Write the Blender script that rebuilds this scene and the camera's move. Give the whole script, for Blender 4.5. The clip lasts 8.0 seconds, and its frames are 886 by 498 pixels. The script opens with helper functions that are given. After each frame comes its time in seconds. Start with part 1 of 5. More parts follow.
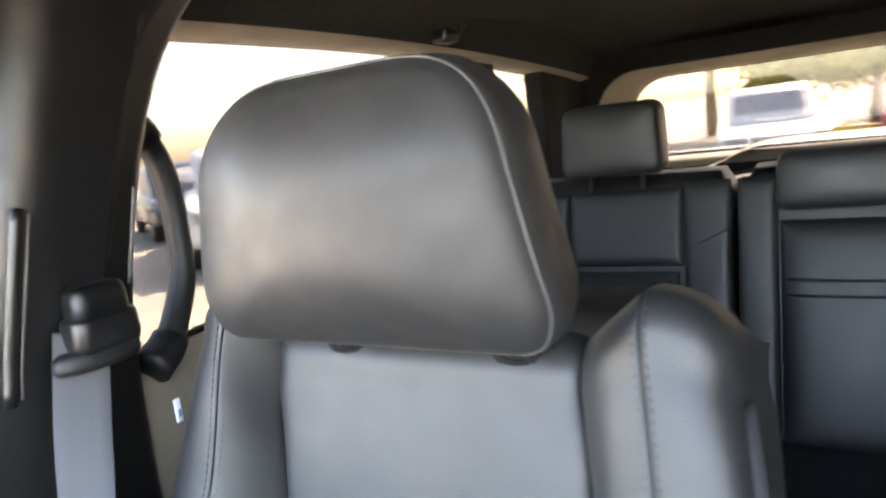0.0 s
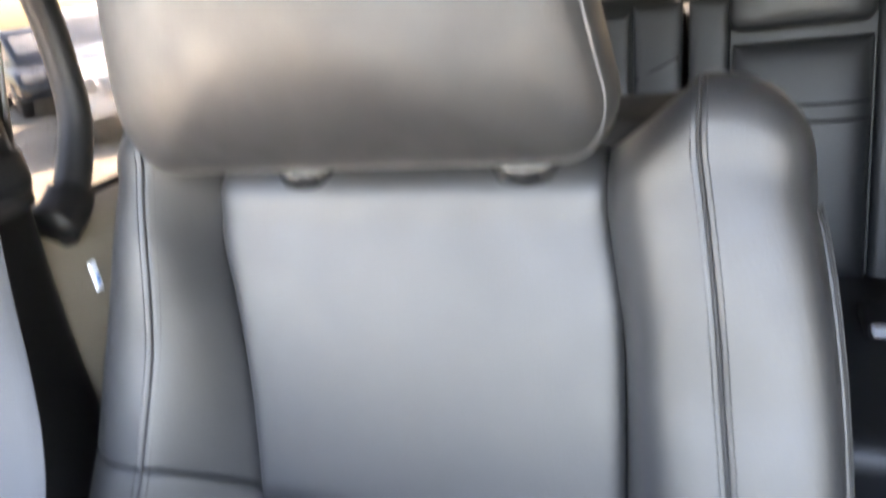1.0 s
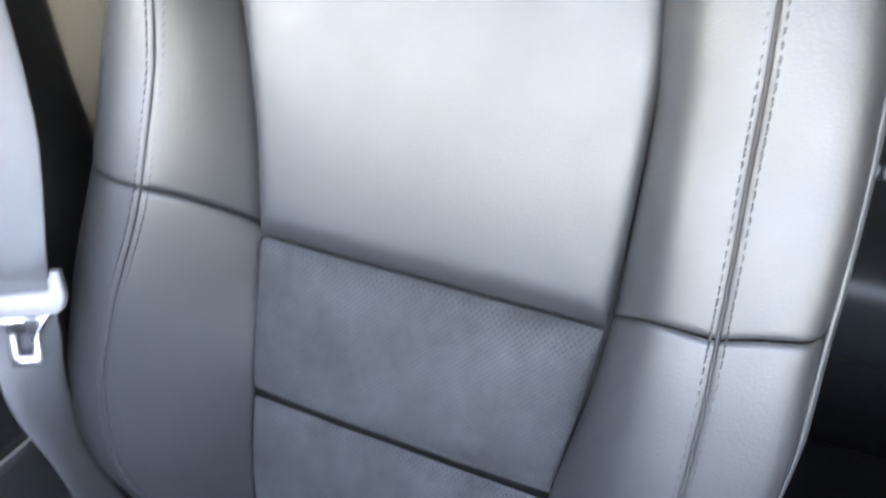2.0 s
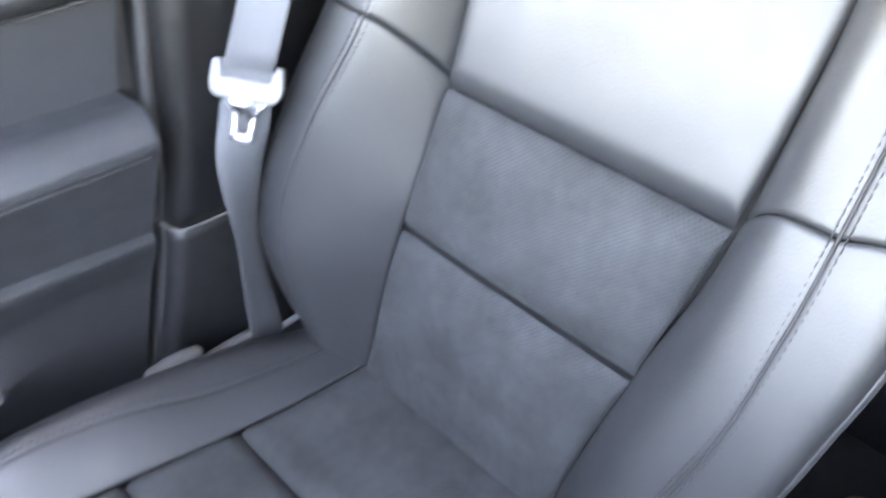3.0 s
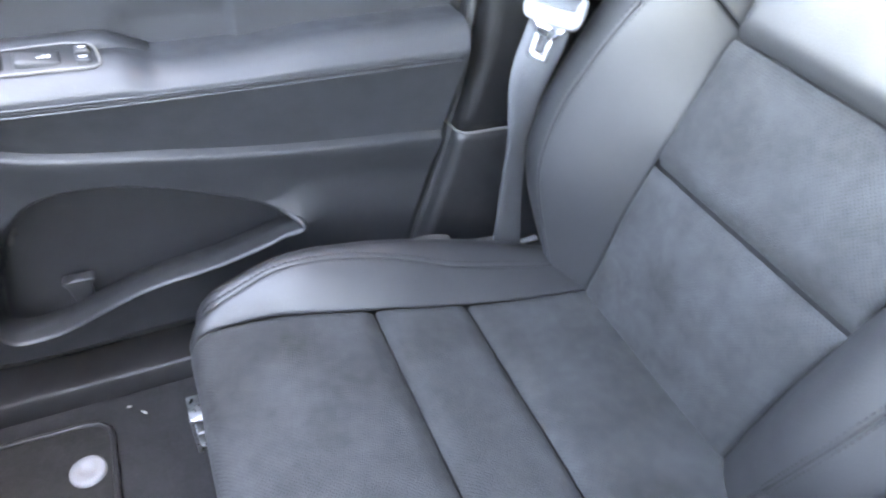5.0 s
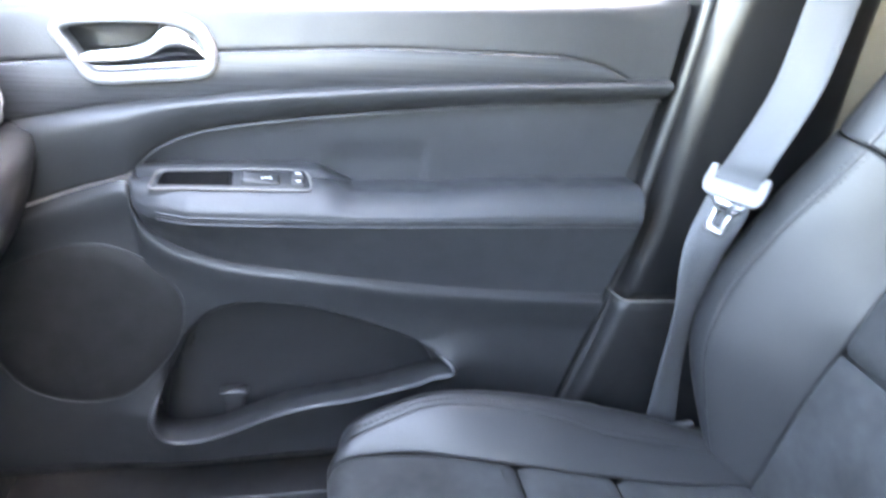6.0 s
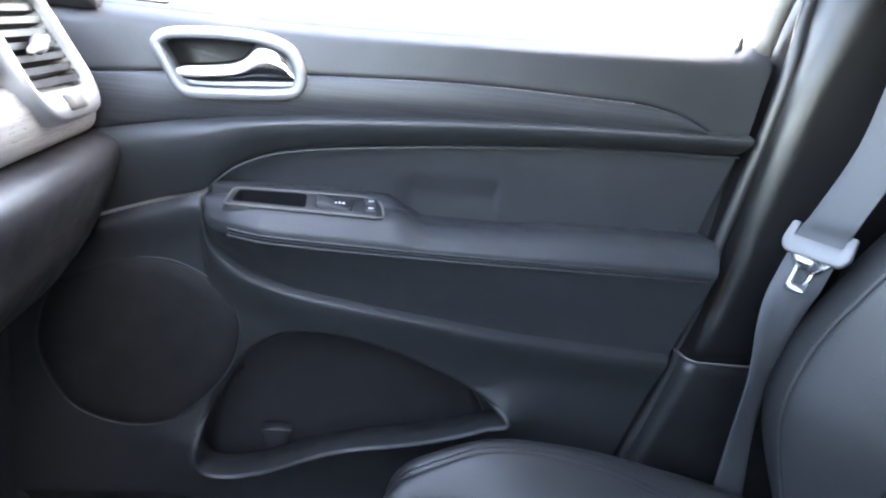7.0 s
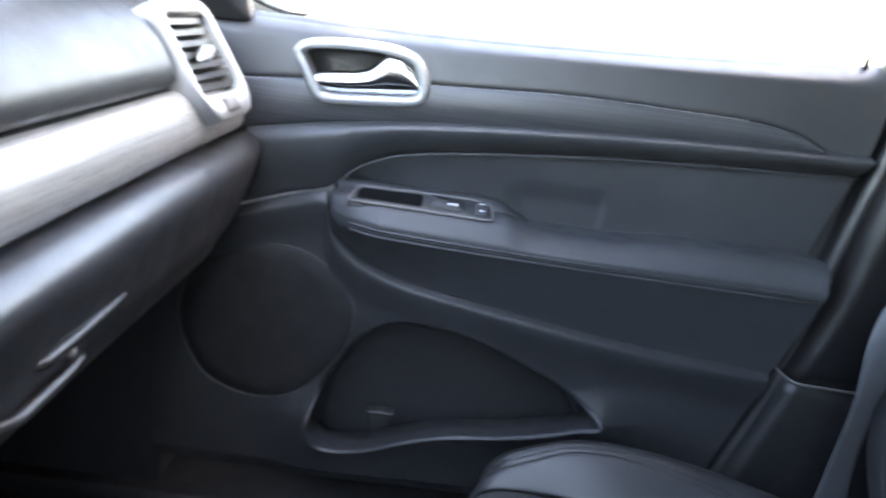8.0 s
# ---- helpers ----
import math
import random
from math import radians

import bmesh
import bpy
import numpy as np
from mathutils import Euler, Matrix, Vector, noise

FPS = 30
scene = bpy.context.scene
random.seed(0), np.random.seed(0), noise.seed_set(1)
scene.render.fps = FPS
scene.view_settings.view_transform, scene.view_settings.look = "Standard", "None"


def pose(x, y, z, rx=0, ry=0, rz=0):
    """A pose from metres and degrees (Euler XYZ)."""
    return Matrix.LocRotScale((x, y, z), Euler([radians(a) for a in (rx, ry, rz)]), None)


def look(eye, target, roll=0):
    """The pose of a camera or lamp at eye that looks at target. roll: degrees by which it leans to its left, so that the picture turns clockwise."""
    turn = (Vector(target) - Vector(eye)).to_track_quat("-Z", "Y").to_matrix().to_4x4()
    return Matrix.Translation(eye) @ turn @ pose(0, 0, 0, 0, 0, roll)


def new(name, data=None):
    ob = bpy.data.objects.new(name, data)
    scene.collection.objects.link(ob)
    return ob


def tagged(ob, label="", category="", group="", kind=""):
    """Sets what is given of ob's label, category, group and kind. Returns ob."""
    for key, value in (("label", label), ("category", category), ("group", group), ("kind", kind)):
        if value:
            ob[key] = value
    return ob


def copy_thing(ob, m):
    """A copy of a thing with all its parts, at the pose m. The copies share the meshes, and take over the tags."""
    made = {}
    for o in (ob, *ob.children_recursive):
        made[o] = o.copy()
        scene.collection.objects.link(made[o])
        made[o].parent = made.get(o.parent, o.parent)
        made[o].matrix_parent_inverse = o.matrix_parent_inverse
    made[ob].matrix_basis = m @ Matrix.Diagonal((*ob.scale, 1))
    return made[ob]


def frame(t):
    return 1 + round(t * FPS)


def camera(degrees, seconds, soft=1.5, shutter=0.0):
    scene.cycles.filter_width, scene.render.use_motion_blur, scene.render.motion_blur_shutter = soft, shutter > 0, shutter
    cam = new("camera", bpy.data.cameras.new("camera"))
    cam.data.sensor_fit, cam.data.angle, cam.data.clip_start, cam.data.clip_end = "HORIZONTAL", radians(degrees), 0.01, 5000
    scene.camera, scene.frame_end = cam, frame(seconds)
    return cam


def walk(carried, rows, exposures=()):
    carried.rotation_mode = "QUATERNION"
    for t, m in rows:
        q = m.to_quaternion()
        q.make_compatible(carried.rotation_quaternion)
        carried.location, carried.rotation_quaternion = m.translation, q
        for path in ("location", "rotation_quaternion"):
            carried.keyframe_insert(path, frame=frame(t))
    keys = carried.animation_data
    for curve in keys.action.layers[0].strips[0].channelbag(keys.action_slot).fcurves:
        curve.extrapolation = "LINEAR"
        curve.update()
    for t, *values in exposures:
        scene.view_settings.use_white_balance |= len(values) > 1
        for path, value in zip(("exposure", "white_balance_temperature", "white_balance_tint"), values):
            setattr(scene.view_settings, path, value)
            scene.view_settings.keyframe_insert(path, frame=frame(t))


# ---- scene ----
cam = camera(66.4, 8.0, soft=2.2, shutter=0.5)
PATH = [
    (0, (0.2111, -0.0527, 1.0548), (-1.4753, -1.0705, 0.7085), -7.4),
    (0.5, (0.1802, -0.1653, 1.0563), (-1.6087, -0.9452, 0.6186), -10.37),
    (0.9, (0.1589, -0.1521, 1.0218), (-1.5459, -0.93, 0.323), -9.84),
    (1.0, (0.1637, -0.1506, 1.0056), (-1.521, -0.9179, 0.2488), -8.53),
    (1.2, (0.1828, -0.1767, 0.9665), (-1.5212, -0.8216, 0.1416), -5.33),
    (2.3, (0.1878, -0.1755, 0.959), (-1.1679, -0.8689, -0.3377), 0.79),
    (2.5, (0.2079, -0.1657, 0.9487), (-1.1117, -0.9225, -0.3497), 2.57),
    (2.8, (0.246, -0.1411, 0.9338), (-1.0096, -1.0178, -0.3526), 4.93),
    (3.0, (0.2722, -0.1207, 0.927), (-0.9085, -1.0785, -0.3724), 5.75),
    (3.5, (0.3291, -0.0689, 0.9067), (-0.6715, -1.1992, -0.4053), 7.45),
    (3.7, (0.3313, -0.0657, 0.9139), (-0.579, -1.2287, -0.4347), 6.69),
    (4.0, (0.3437, -0.0373, 0.9076), (-0.4887, -1.2666, -0.4325), 5.95),
    (4.2, (0.3497, -0.0386, 0.9156), (-0.4476, -1.2633, -0.4498), 5.52),
    (5.3, (0.383, -0.0212, 0.8949), (-0.2148, -1.4659, -0.3523), 4.7),
    (5.5, (0.3937, -0.0269, 0.8888), (-0.1412, -1.5608, -0.2779), 4.56),
    (6.0, (0.4191, -0.0087, 0.862), (0.0167, -1.7621, -0.0119), 4.98),
    (6.5, (0.4469, -0.0133, 0.8261), (0.0959, -1.858, 0.1377), 6.62),
    (7.0, (0.4599, -0.0113, 0.806), (0.1382, -1.8726, 0.1485), 7.8),
    (7.5, (0.473, 0.0006, 0.7988), (0.1862, -1.8684, 0.1472), 8.17),
    (8.0, (0.477, 0.0253, 0.8166), (0.4315, -1.8521, 0.1285), 8.44),
]
walk(cam, [(t, look(eye, target, roll)) for t, eye, target, roll in PATH],
     exposures=[(0, 5.0, 7900, 22), (0.5, 5.3, 8000, 24), (1.0, 5.45, 8500, 25), (2.5, 6.4, 9100, 25), (3.5, 6.55, 9100, 23), (4, 6.55, 9200, 22), (5.5, 6.9, 8900, 20), (6.0, 6.55, 8300, 18), (6.5, 5.5, 8000, 18), (7.5, 5.3, 8000, 17), (8, 5.15, 8000, 17)])

# ---------------- world, sun ----------------
world = bpy.data.worlds.new("sky")
scene.world = world
world.use_nodes = True
wn = world.node_tree.nodes
sky = wn.new("ShaderNodeTexSky")
sky.sky_type = "NISHITA"
sky.sun_disc = False
sky.sun_elevation = radians(43)
sky.sun_rotation = radians(280)
sky.air_density, sky.dust_density, sky.ozone_density = 1.0, 2.0, 0.3
wn["Background"].inputs["Strength"].default_value = 0.15
world.node_tree.links.new(sky.outputs["Color"], wn["Background"].inputs["Color"])
sun = new("sun", bpy.data.lights.new("sun", "SUN"))
sun.data.energy, sun.data.angle, sun.data.color = 5.0, radians(0.5), (1.0, 0.95, 0.87)
sun.matrix_world = look((-7.8, 0.9, 7.3), (0, 0, 0))


# ---------------- materials ----------------
def node_mat(name, base, rough, metal=0.0, vary=0.12, vary_scale=9.0, grain=0.0, grain_scale=500.0, cell=False,
             depth=0.0004, rough_vary=0.08, stretch=(1, 1, 1), spec=0.5, coat=0.0, sheen=0.0, holes=None):
    m = bpy.data.materials.new(name)
    m.use_nodes = True
    nt = m.node_tree
    nd, ln = nt.nodes, nt.links
    bs = nd["Principled BSDF"]
    bs.inputs["Metallic"].default_value = metal
    bs.inputs["Specular IOR Level"].default_value = spec
    bs.inputs["Coat Weight"].default_value = coat
    bs.inputs["Coat Roughness"].default_value = 0.15
    bs.inputs["Sheen Weight"].default_value = sheen
    tc = nd.new("ShaderNodeTexCoord")
    mp = nd.new("ShaderNodeMapping")
    mp.inputs["Scale"].default_value = stretch
    ln.new(tc.outputs["Object"], mp.inputs["Vector"])
    n1 = nd.new("ShaderNodeTexNoise")
    n1.inputs["Scale"].default_value, n1.inputs["Detail"].default_value = vary_scale, 6
    ln.new(mp.outputs["Vector"], n1.inputs["Vector"])
    ramp = nd.new("ShaderNodeMapRange")
    ramp.inputs["From Min"].default_value, ramp.inputs["From Max"].default_value = 0.3, 0.7
    ramp.inputs["To Min"].default_value, ramp.inputs["To Max"].default_value = 1 - vary, 1 + vary
    ln.new(n1.outputs["Fac"], ramp.inputs["Value"])
    mul = nd.new("ShaderNodeVectorMath")
    mul.operation = "SCALE"
    mul.inputs[0].default_value = base
    ln.new(ramp.outputs["Result"], mul.inputs["Scale"])
    colour = mul.outputs["Vector"]
    rr = nd.new("ShaderNodeMapRange")
    rr.inputs["From Min"].default_value, rr.inputs["From Max"].default_value = 0.3, 0.7
    rr.inputs["To Min"].default_value, rr.inputs["To Max"].default_value = rough - rough_vary, rough + rough_vary
    n2 = nd.new("ShaderNodeTexNoise")
    n2.inputs["Scale"].default_value, n2.inputs["Detail"].default_value = vary_scale * 4.3, 4
    ln.new(mp.outputs["Vector"], n2.inputs["Vector"])
    ln.new(n2.outputs["Fac"], rr.inputs["Value"])
    ln.new(rr.outputs["Result"], bs.inputs["Roughness"])
    height = None
    if grain:
        if cell:
            g = nd.new("ShaderNodeTexVoronoi")
            g.inputs["Scale"].default_value = grain_scale
            height = g.outputs["Distance"]
        else:
            g = nd.new("ShaderNodeTexNoise")
            g.inputs["Scale"].default_value, g.inputs["Detail"].default_value = grain_scale, 3
            height = g.outputs["Fac"]
        ln.new(mp.outputs["Vector"], g.inputs["Vector"])
    if holes:
        sep = nd.new("ShaderNodeSeparateXYZ")
        ln.new(tc.outputs["Object"], sep.inputs["Vector"])
        com = nd.new("ShaderNodeCombineXYZ")
        ln.new(sep.outputs[holes[0]], com.inputs["X"])
        ln.new(sep.outputs[holes[1]], com.inputs["Y"])
        turn = nd.new("ShaderNodeMapping")
        turn.inputs["Rotation"].default_value = (0, 0, radians(45))
        ln.new(com.outputs["Vector"], turn.inputs["Vector"])
        vo = nd.new("ShaderNodeTexVoronoi")
        vo.voronoi_dimensions = "2D"
        vo.inputs["Randomness"].default_value = 0.0
        vo.inputs["Scale"].default_value = holes[2]
        ln.new(turn.outputs["Vector"], vo.inputs["Vector"])
        ho = nd.new("ShaderNodeMapRange")
        ho.inputs["From Min"].default_value, ho.inputs["From Max"].default_value = 0.18, 0.32
        ho.inputs["To Min"].default_value, ho.inputs["To Max"].default_value = 0.36, 1.08
        ln.new(vo.outputs["Distance"], ho.inputs["Value"])
        mul2 = nd.new("ShaderNodeVectorMath")
        mul2.operation = "SCALE"
        ln.new(colour, mul2.inputs[0])
        ln.new(ho.outputs["Result"], mul2.inputs["Scale"])
        colour = mul2.outputs["Vector"]
        if height is not None:
            ad = nd.new("ShaderNodeMath")
            ad.operation = "MULTIPLY"
            ln.new(height, ad.inputs[0])
            ln.new(ho.outputs["Result"], ad.inputs[1])
            height = ad.outputs["Value"]
    ln.new(colour, bs.inputs["Base Color"])
    if height is not None:
        bp = nd.new("ShaderNodeBump")
        bp.inputs["Strength"].default_value, bp.inputs["Distance"].default_value = grain, depth
        ln.new(height, bp.inputs["Height"])
        ln.new(bp.outputs["Normal"], bs.inputs["Normal"])
    return m


def glass_mat(name, tint):
    m = bpy.data.materials.new(name)
    m.use_nodes = True
    nd, ln = m.node_tree.nodes, m.node_tree.links
    nd.remove(nd["Principled BSDF"])
    tr, gl, mx = nd.new("ShaderNodeBsdfTransparent"), nd.new("ShaderNodeBsdfGlossy"), nd.new("ShaderNodeMixShader")
    tr.inputs["Color"].default_value = (*tint, 1)
    gl.inputs["Roughness"].default_value = 0.02
    mx.inputs["Fac"].default_value = 0.05
    ln.new(tr.outputs[0], mx.inputs[1])
    ln.new(gl.outputs[0], mx.inputs[2])
    ln.new(mx.outputs[0], nd["Material Output"].inputs["Surface"])
    return m


LEATHER = node_mat("black_leather", (0.0185, 0.0191, 0.0206), 0.47, grain=0.3, grain_scale=520, cell=True, depth=0.0003, vary=0.05, rough_vary=0.03, spec=0.55)
LEATHER_HR = node_mat("headrest_leather", (0.021, 0.0207, 0.0207), 0.54, grain=0.22, grain_scale=560, cell=True, depth=0.0003, vary=0.06, spec=0.5)
SUEDE_BACK = node_mat("perforated_suede_back", (0.0185, 0.0200, 0.0220), 0.85, vary=0.48, vary_scale=19, grain=0.8, grain_scale=620,
                      depth=0.0011, sheen=0.015, holes=("Y", "Z", 330.0))
SUEDE_SEAT = node_mat("perforated_suede_seat", (0.0165, 0.0176, 0.0188), 0.85, vary=0.55, vary_scale=17, grain=0.8, grain_scale=620,
                      depth=0.0011, sheen=0.015, holes=("X", "Y", 330.0))
PIPING = node_mat("light_piping", (0.10, 0.10, 0.10), 0.5, grain=0.3, grain_scale=700)
THREAD = node_mat("dark_thread", (0.014, 0.014, 0.015), 0.8, grain=0.4, grain_scale=1500)
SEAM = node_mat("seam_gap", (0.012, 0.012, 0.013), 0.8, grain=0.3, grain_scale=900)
PLASTIC = node_mat("grained_black_plastic", (0.024, 0.025, 0.027), 0.46, grain=0.35, grain_scale=650, cell=True, depth=0.0003)
PLASTIC_SOFT = node_mat("soft_touch_trim", (0.031, 0.032, 0.034), 0.43, grain=0.3, grain_scale=600, cell=True, depth=0.0003)
DASH = node_mat("lower_dash_skin", (0.024, 0.0248, 0.0275), 0.36, grain=0.3, grain_scale=600, cell=True, depth=0.0003, spec=0.6)
PLASTIC_DEEP = node_mat("deep_black_plastic", (0.010, 0.010, 0.011), 0.55, grain=0.3, grain_scale=500)
GLOSS_BLACK = node_mat("gloss_black_plastic", (0.015, 0.015, 0.016), 0.22, vary=0.05)
PILLAR = node_mat("pillar_trim", (0.0072, 0.0072, 0.0078), 0.36, grain=0.3, grain_scale=800, cell=True, depth=0.0002, spec=0.5)
VINYL = node_mat("door_vinyl", (0.034, 0.0355, 0.039), 0.50, grain=0.3, grain_scale=520, cell=True, depth=0.0003)
BRUSHED = node_mat("brushed_dark_strip", (0.050, 0.051, 0.055), 0.42, metal=0.35, vary=0.35, vary_scale=1.0, grain=0.25, grain_scale=2.0,
                   stretch=(1.3, 420, 420), depth=0.0003)
BRUSHED_DASH = node_mat("brushed_dash_strip", (0.30, 0.292, 0.28), 0.33, metal=0.35, vary=0.18, vary_scale=1.0, grain=0.25, grain_scale=2.0,
                        stretch=(420, 1.3, 420), depth=0.0003)
SATIN = node_mat("satin_silver", (0.31, 0.31, 0.315), 0.42, metal=0.6, vary=0.04)
CHROME = node_mat("chrome", (0.78, 0.80, 0.83), 0.09, metal=1.0, vary=0.03, rough_vary=0.02)
TONGUE = node_mat("bright_steel", (0.36, 0.37, 0.39), 0.30, metal=0.95, vary=0.05)
# near-black, low-gloss colour that paints the shade inside the pull cup
CUP_SHADE = node_mat("cup_shade_black", (0.004, 0.004, 0.0045), 0.8, grain=0.3, grain_scale=700, spec=0.12)
STEEL = node_mat("zinc_steel", (0.26, 0.265, 0.27), 0.32, metal=0.9, vary=0.15, vary_scale=40)
WEBBING = node_mat("belt_webbing", (0.055, 0.0583, 0.065), 0.7, vary=0.12, vary_scale=60, grain=0.7, grain_scale=1.0, stretch=(900, 900, 260), depth=0.0006, sheen=0.02)
LATCH = node_mat("latch_plastic", (0.14, 0.14, 0.147), 0.45, vary=0.06, grain=0.2)
PALE_CLIP = node_mat("pale_clip_plastic", (0.20, 0.20, 0.21), 0.45, vary=0.06, grain=0.2)
CARPET = node_mat("black_carpet", (0.010, 0.010, 0.011), 0.95, vary=0.35, vary_scale=50, grain=1.0, grain_scale=700, depth=0.002, sheen=0.03)
MAT_PILE = node_mat("floor_mat_pile", (0.013, 0.0125, 0.012), 0.95, vary=0.3, vary_scale=40, grain=1.0, grain_scale=800, depth=0.002)
RUBBER = node_mat("black_rubber", (0.02, 0.02, 0.021), 0.6, grain=0.3)
SEAL = node_mat("grey_seal_rubber", (0.022, 0.022, 0.023), 0.38, vary=0.1, grain=0.3)
HEADLINER = node_mat("black_headliner", (0.0062, 0.0061, 0.0062), 0.95, vary=0.12, vary_scale=30, grain=0.6, grain_scale=900, depth=0.0008)
BEIGE_TRIM = node_mat("grey_beige_trim", (0.24, 0.205, 0.155), 0.7, vary=0.08, grain=0.3, grain_scale=600)
TRIM_GREY = node_mat("grey_upper_trim", (0.10, 0.095, 0.09), 0.5, vary=0.08, grain=0.3, grain_scale=600)
LABEL_WHITE = node_mat("white_label_cloth", (0.72, 0.75, 0.80), 0.6, vary=0.05)
LABEL_BLUE = node_mat("blue_print", (0.10, 0.25, 0.55), 0.6)
ICON = node_mat("white_icon_print", (0.75, 0.75, 0.75), 0.5)
GLASS = glass_mat("window_glass", (0.96, 0.98, 0.97))
TINTED = glass_mat("tinted_rear_glass", (0.27, 0.272, 0.27))
# deeper tint for the unseen far-side panes, to dim the rear bench
FAR_TINT = glass_mat("far_side_light_cut_glass", (0.12, 0.125, 0.125))
CRUMB = node_mat("pale_crumb", (0.36, 0.35, 0.33), 0.8, vary=0.2, vary_scale=300)
ASPHALT = node_mat("pale_lot_surface", (0.32, 0.28, 0.225), 0.9, vary=0.18, vary_scale=0.7, grain=0.6, grain_scale=60, depth=0.01)
PAINT_WHITE = node_mat("white_car_paint", (0.72, 0.73, 0.74), 0.25, vary=0.03, coat=0.6)
PAINT_RED = node_mat("red_car_paint", (0.20, 0.008, 0.012), 0.45, vary=0.05, spec=0.2)
PAINT_DARK = node_mat("dark_car_paint", (0.03, 0.035, 0.045), 0.25, vary=0.05, coat=0.6)
PAINT_YELLOW = node_mat("yellow_paint", (0.62, 0.42, 0.05), 0.4, vary=0.08)
CAR_GLASS = node_mat("pale_car_glass", (0.42, 0.42, 0.42), 0.12, vary=0.05)
LAMP_LENS = node_mat("lamp_lens", (0.35, 0.36, 0.37), 0.15, vary=0.05)
BARK = node_mat("bark", (0.30, 0.24, 0.17), 0.9, vary=0.3, vary_scale=12, grain=0.8, grain_scale=40, depth=0.02)
# yellow-green raised well above real foliage: sunlight through the leaves, put into the colour
LEAF_LIT = node_mat("leaf_lit_through", (0.46, 0.42, 0.12), 0.6, vary=0.35, vary_scale=3)

# ---------------- mesh helpers ----------------
ORIGIN = {}


def thing(name, at, label, category, group="", kind=""):
    ob = new(name)
    ob.location = at
    ob.empty_display_size = 0.05
    ORIGIN[ob.name] = Vector(at)
    return tagged(ob, label, category, group, kind)


def mesh_part(name, geo, material, parent=None, label="", smooth=True):
    """One mesh object from (verts, faces), in world places, under a thing or a part."""
    verts, faces = geo
    org = ORIGIN.get(parent.name, Vector()) if parent else Vector()
    me = bpy.data.meshes.new(name)
    me.from_pydata([tuple(Vector(v) - org) for v in verts], [], [tuple(int(i) for i in f) for f in faces])
    me.validate()
    if smooth:
        me.polygons.foreach_set("use_smooth", [True] * len(me.polygons))
    me.materials.append(material)
    ob = new(name, me)
    if parent:
        ob.parent = parent
        ORIGIN[ob.name] = org
    else:
        ORIGIN[ob.name] = Vector()
    if label:
        ob["label"] = label
    return ob


def join(*geos):
    verts, faces = [], []
    for v, f in geos:
        n = len(verts)
        verts += [tuple(p) for p in v]
        faces += [tuple(i + n for i in q) for q in f]
    return verts, faces


def patch(p, flip=False, wrap=False):
    p = np.asarray(p, float)
    nu, nv = p.shape[:2]
    faces = []
    for i in range(nu if wrap else nu - 1):
        k = (i + 1) % nu
        for j in range(nv - 1):
            q = (i * nv + j, k * nv + j, k * nv + j + 1, i * nv + j + 1)
            faces.append(q[::-1] if flip else q)
    return p.reshape(-1, 3).tolist(), faces


def loft(loops, cap0=True, cap1=True, flip=False):
    """Closed loops of the same length, joined in order, with the ends closed by fans."""
    p = np.array([np.vstack([lp]) for lp in loops], float)
    k, n = p.shape[:2]
    verts, faces = p.reshape(-1, 3).tolist(), []
    for a in range(k - 1):
        for b in range(n):
            c = (b + 1) % n
            q = (a * n + b, a * n + c, (a + 1) * n + c, (a + 1) * n + b)
            faces.append(q[::-1] if flip else q)
    for cap, row, turn in ((cap0, 0, True), (cap1, k - 1, False)):
        if cap:
            verts.append(p[row].mean(0).tolist())
            m = len(verts) - 1
            for b in range(n):
                q = (row * n + b, row * n + (b + 1) % n, m)
                faces.append(q[::-1] if turn ^ flip else q)
    return verts, faces


def hermite(xs, ys):
    """A smooth curve through given points, without overshoot, as a function."""
    order = np.argsort(xs)
    x, y = np.array(xs, float)[order], np.array(ys, float)[order]
    d = np.diff(y) / np.diff(x)
    m = np.r_[d[0], np.where(d[:-1] * d[1:] > 0, 2 * d[:-1] * d[1:] / (d[:-1] + d[1:] + 1e-12), 0), d[-1]]

    def at(v):
        v = np.asarray(v, float)
        i = np.clip(np.searchsorted(x, v) - 1, 0, len(x) - 2)
        h = x[i + 1] - x[i]
        t = np.clip((v - x[i]) / h, 0, 1)
        return ((2 * t**3 - 3 * t**2 + 1) * y[i] + (t**3 - 2 * t**2 + t) * h * m[i] + (3 * t**2 - 2 * t**3) * y[i + 1]
                + (t**3 - t**2) * h * m[i + 1])
    return at


def spline(pts, n, closed=False):
    """n places along a smooth line through the points, evenly in length."""
    p = np.array(pts, float)
    p = np.vstack([p[-1], p, p[0], p[1]]) if closed else np.vstack([2 * p[0] - p[1], p, 2 * p[-1] - p[-2]])
    out = []
    for i in range(1, len(p) - 2):
        for t in np.linspace(0, 1, 16, endpoint=False):
            a, b, c, d = p[i - 1:i + 3]
            out.append(0.5 * ((2 * b) + (c - a) * t + (2 * a - 5 * b + 4 * c - d) * t * t + (3 * b - a - 3 * c + d) * t**3))
    out.append(p[-2] if not closed else out[0])
    out = np.array(out)
    s = np.r_[0, np.cumsum(np.linalg.norm(np.diff(out, axis=0), axis=1))]
    at = np.linspace(0, s[-1], n, endpoint=not closed)
    return np.stack([np.interp(at, s, out[:, k]) for k in range(out.shape[1])], 1)


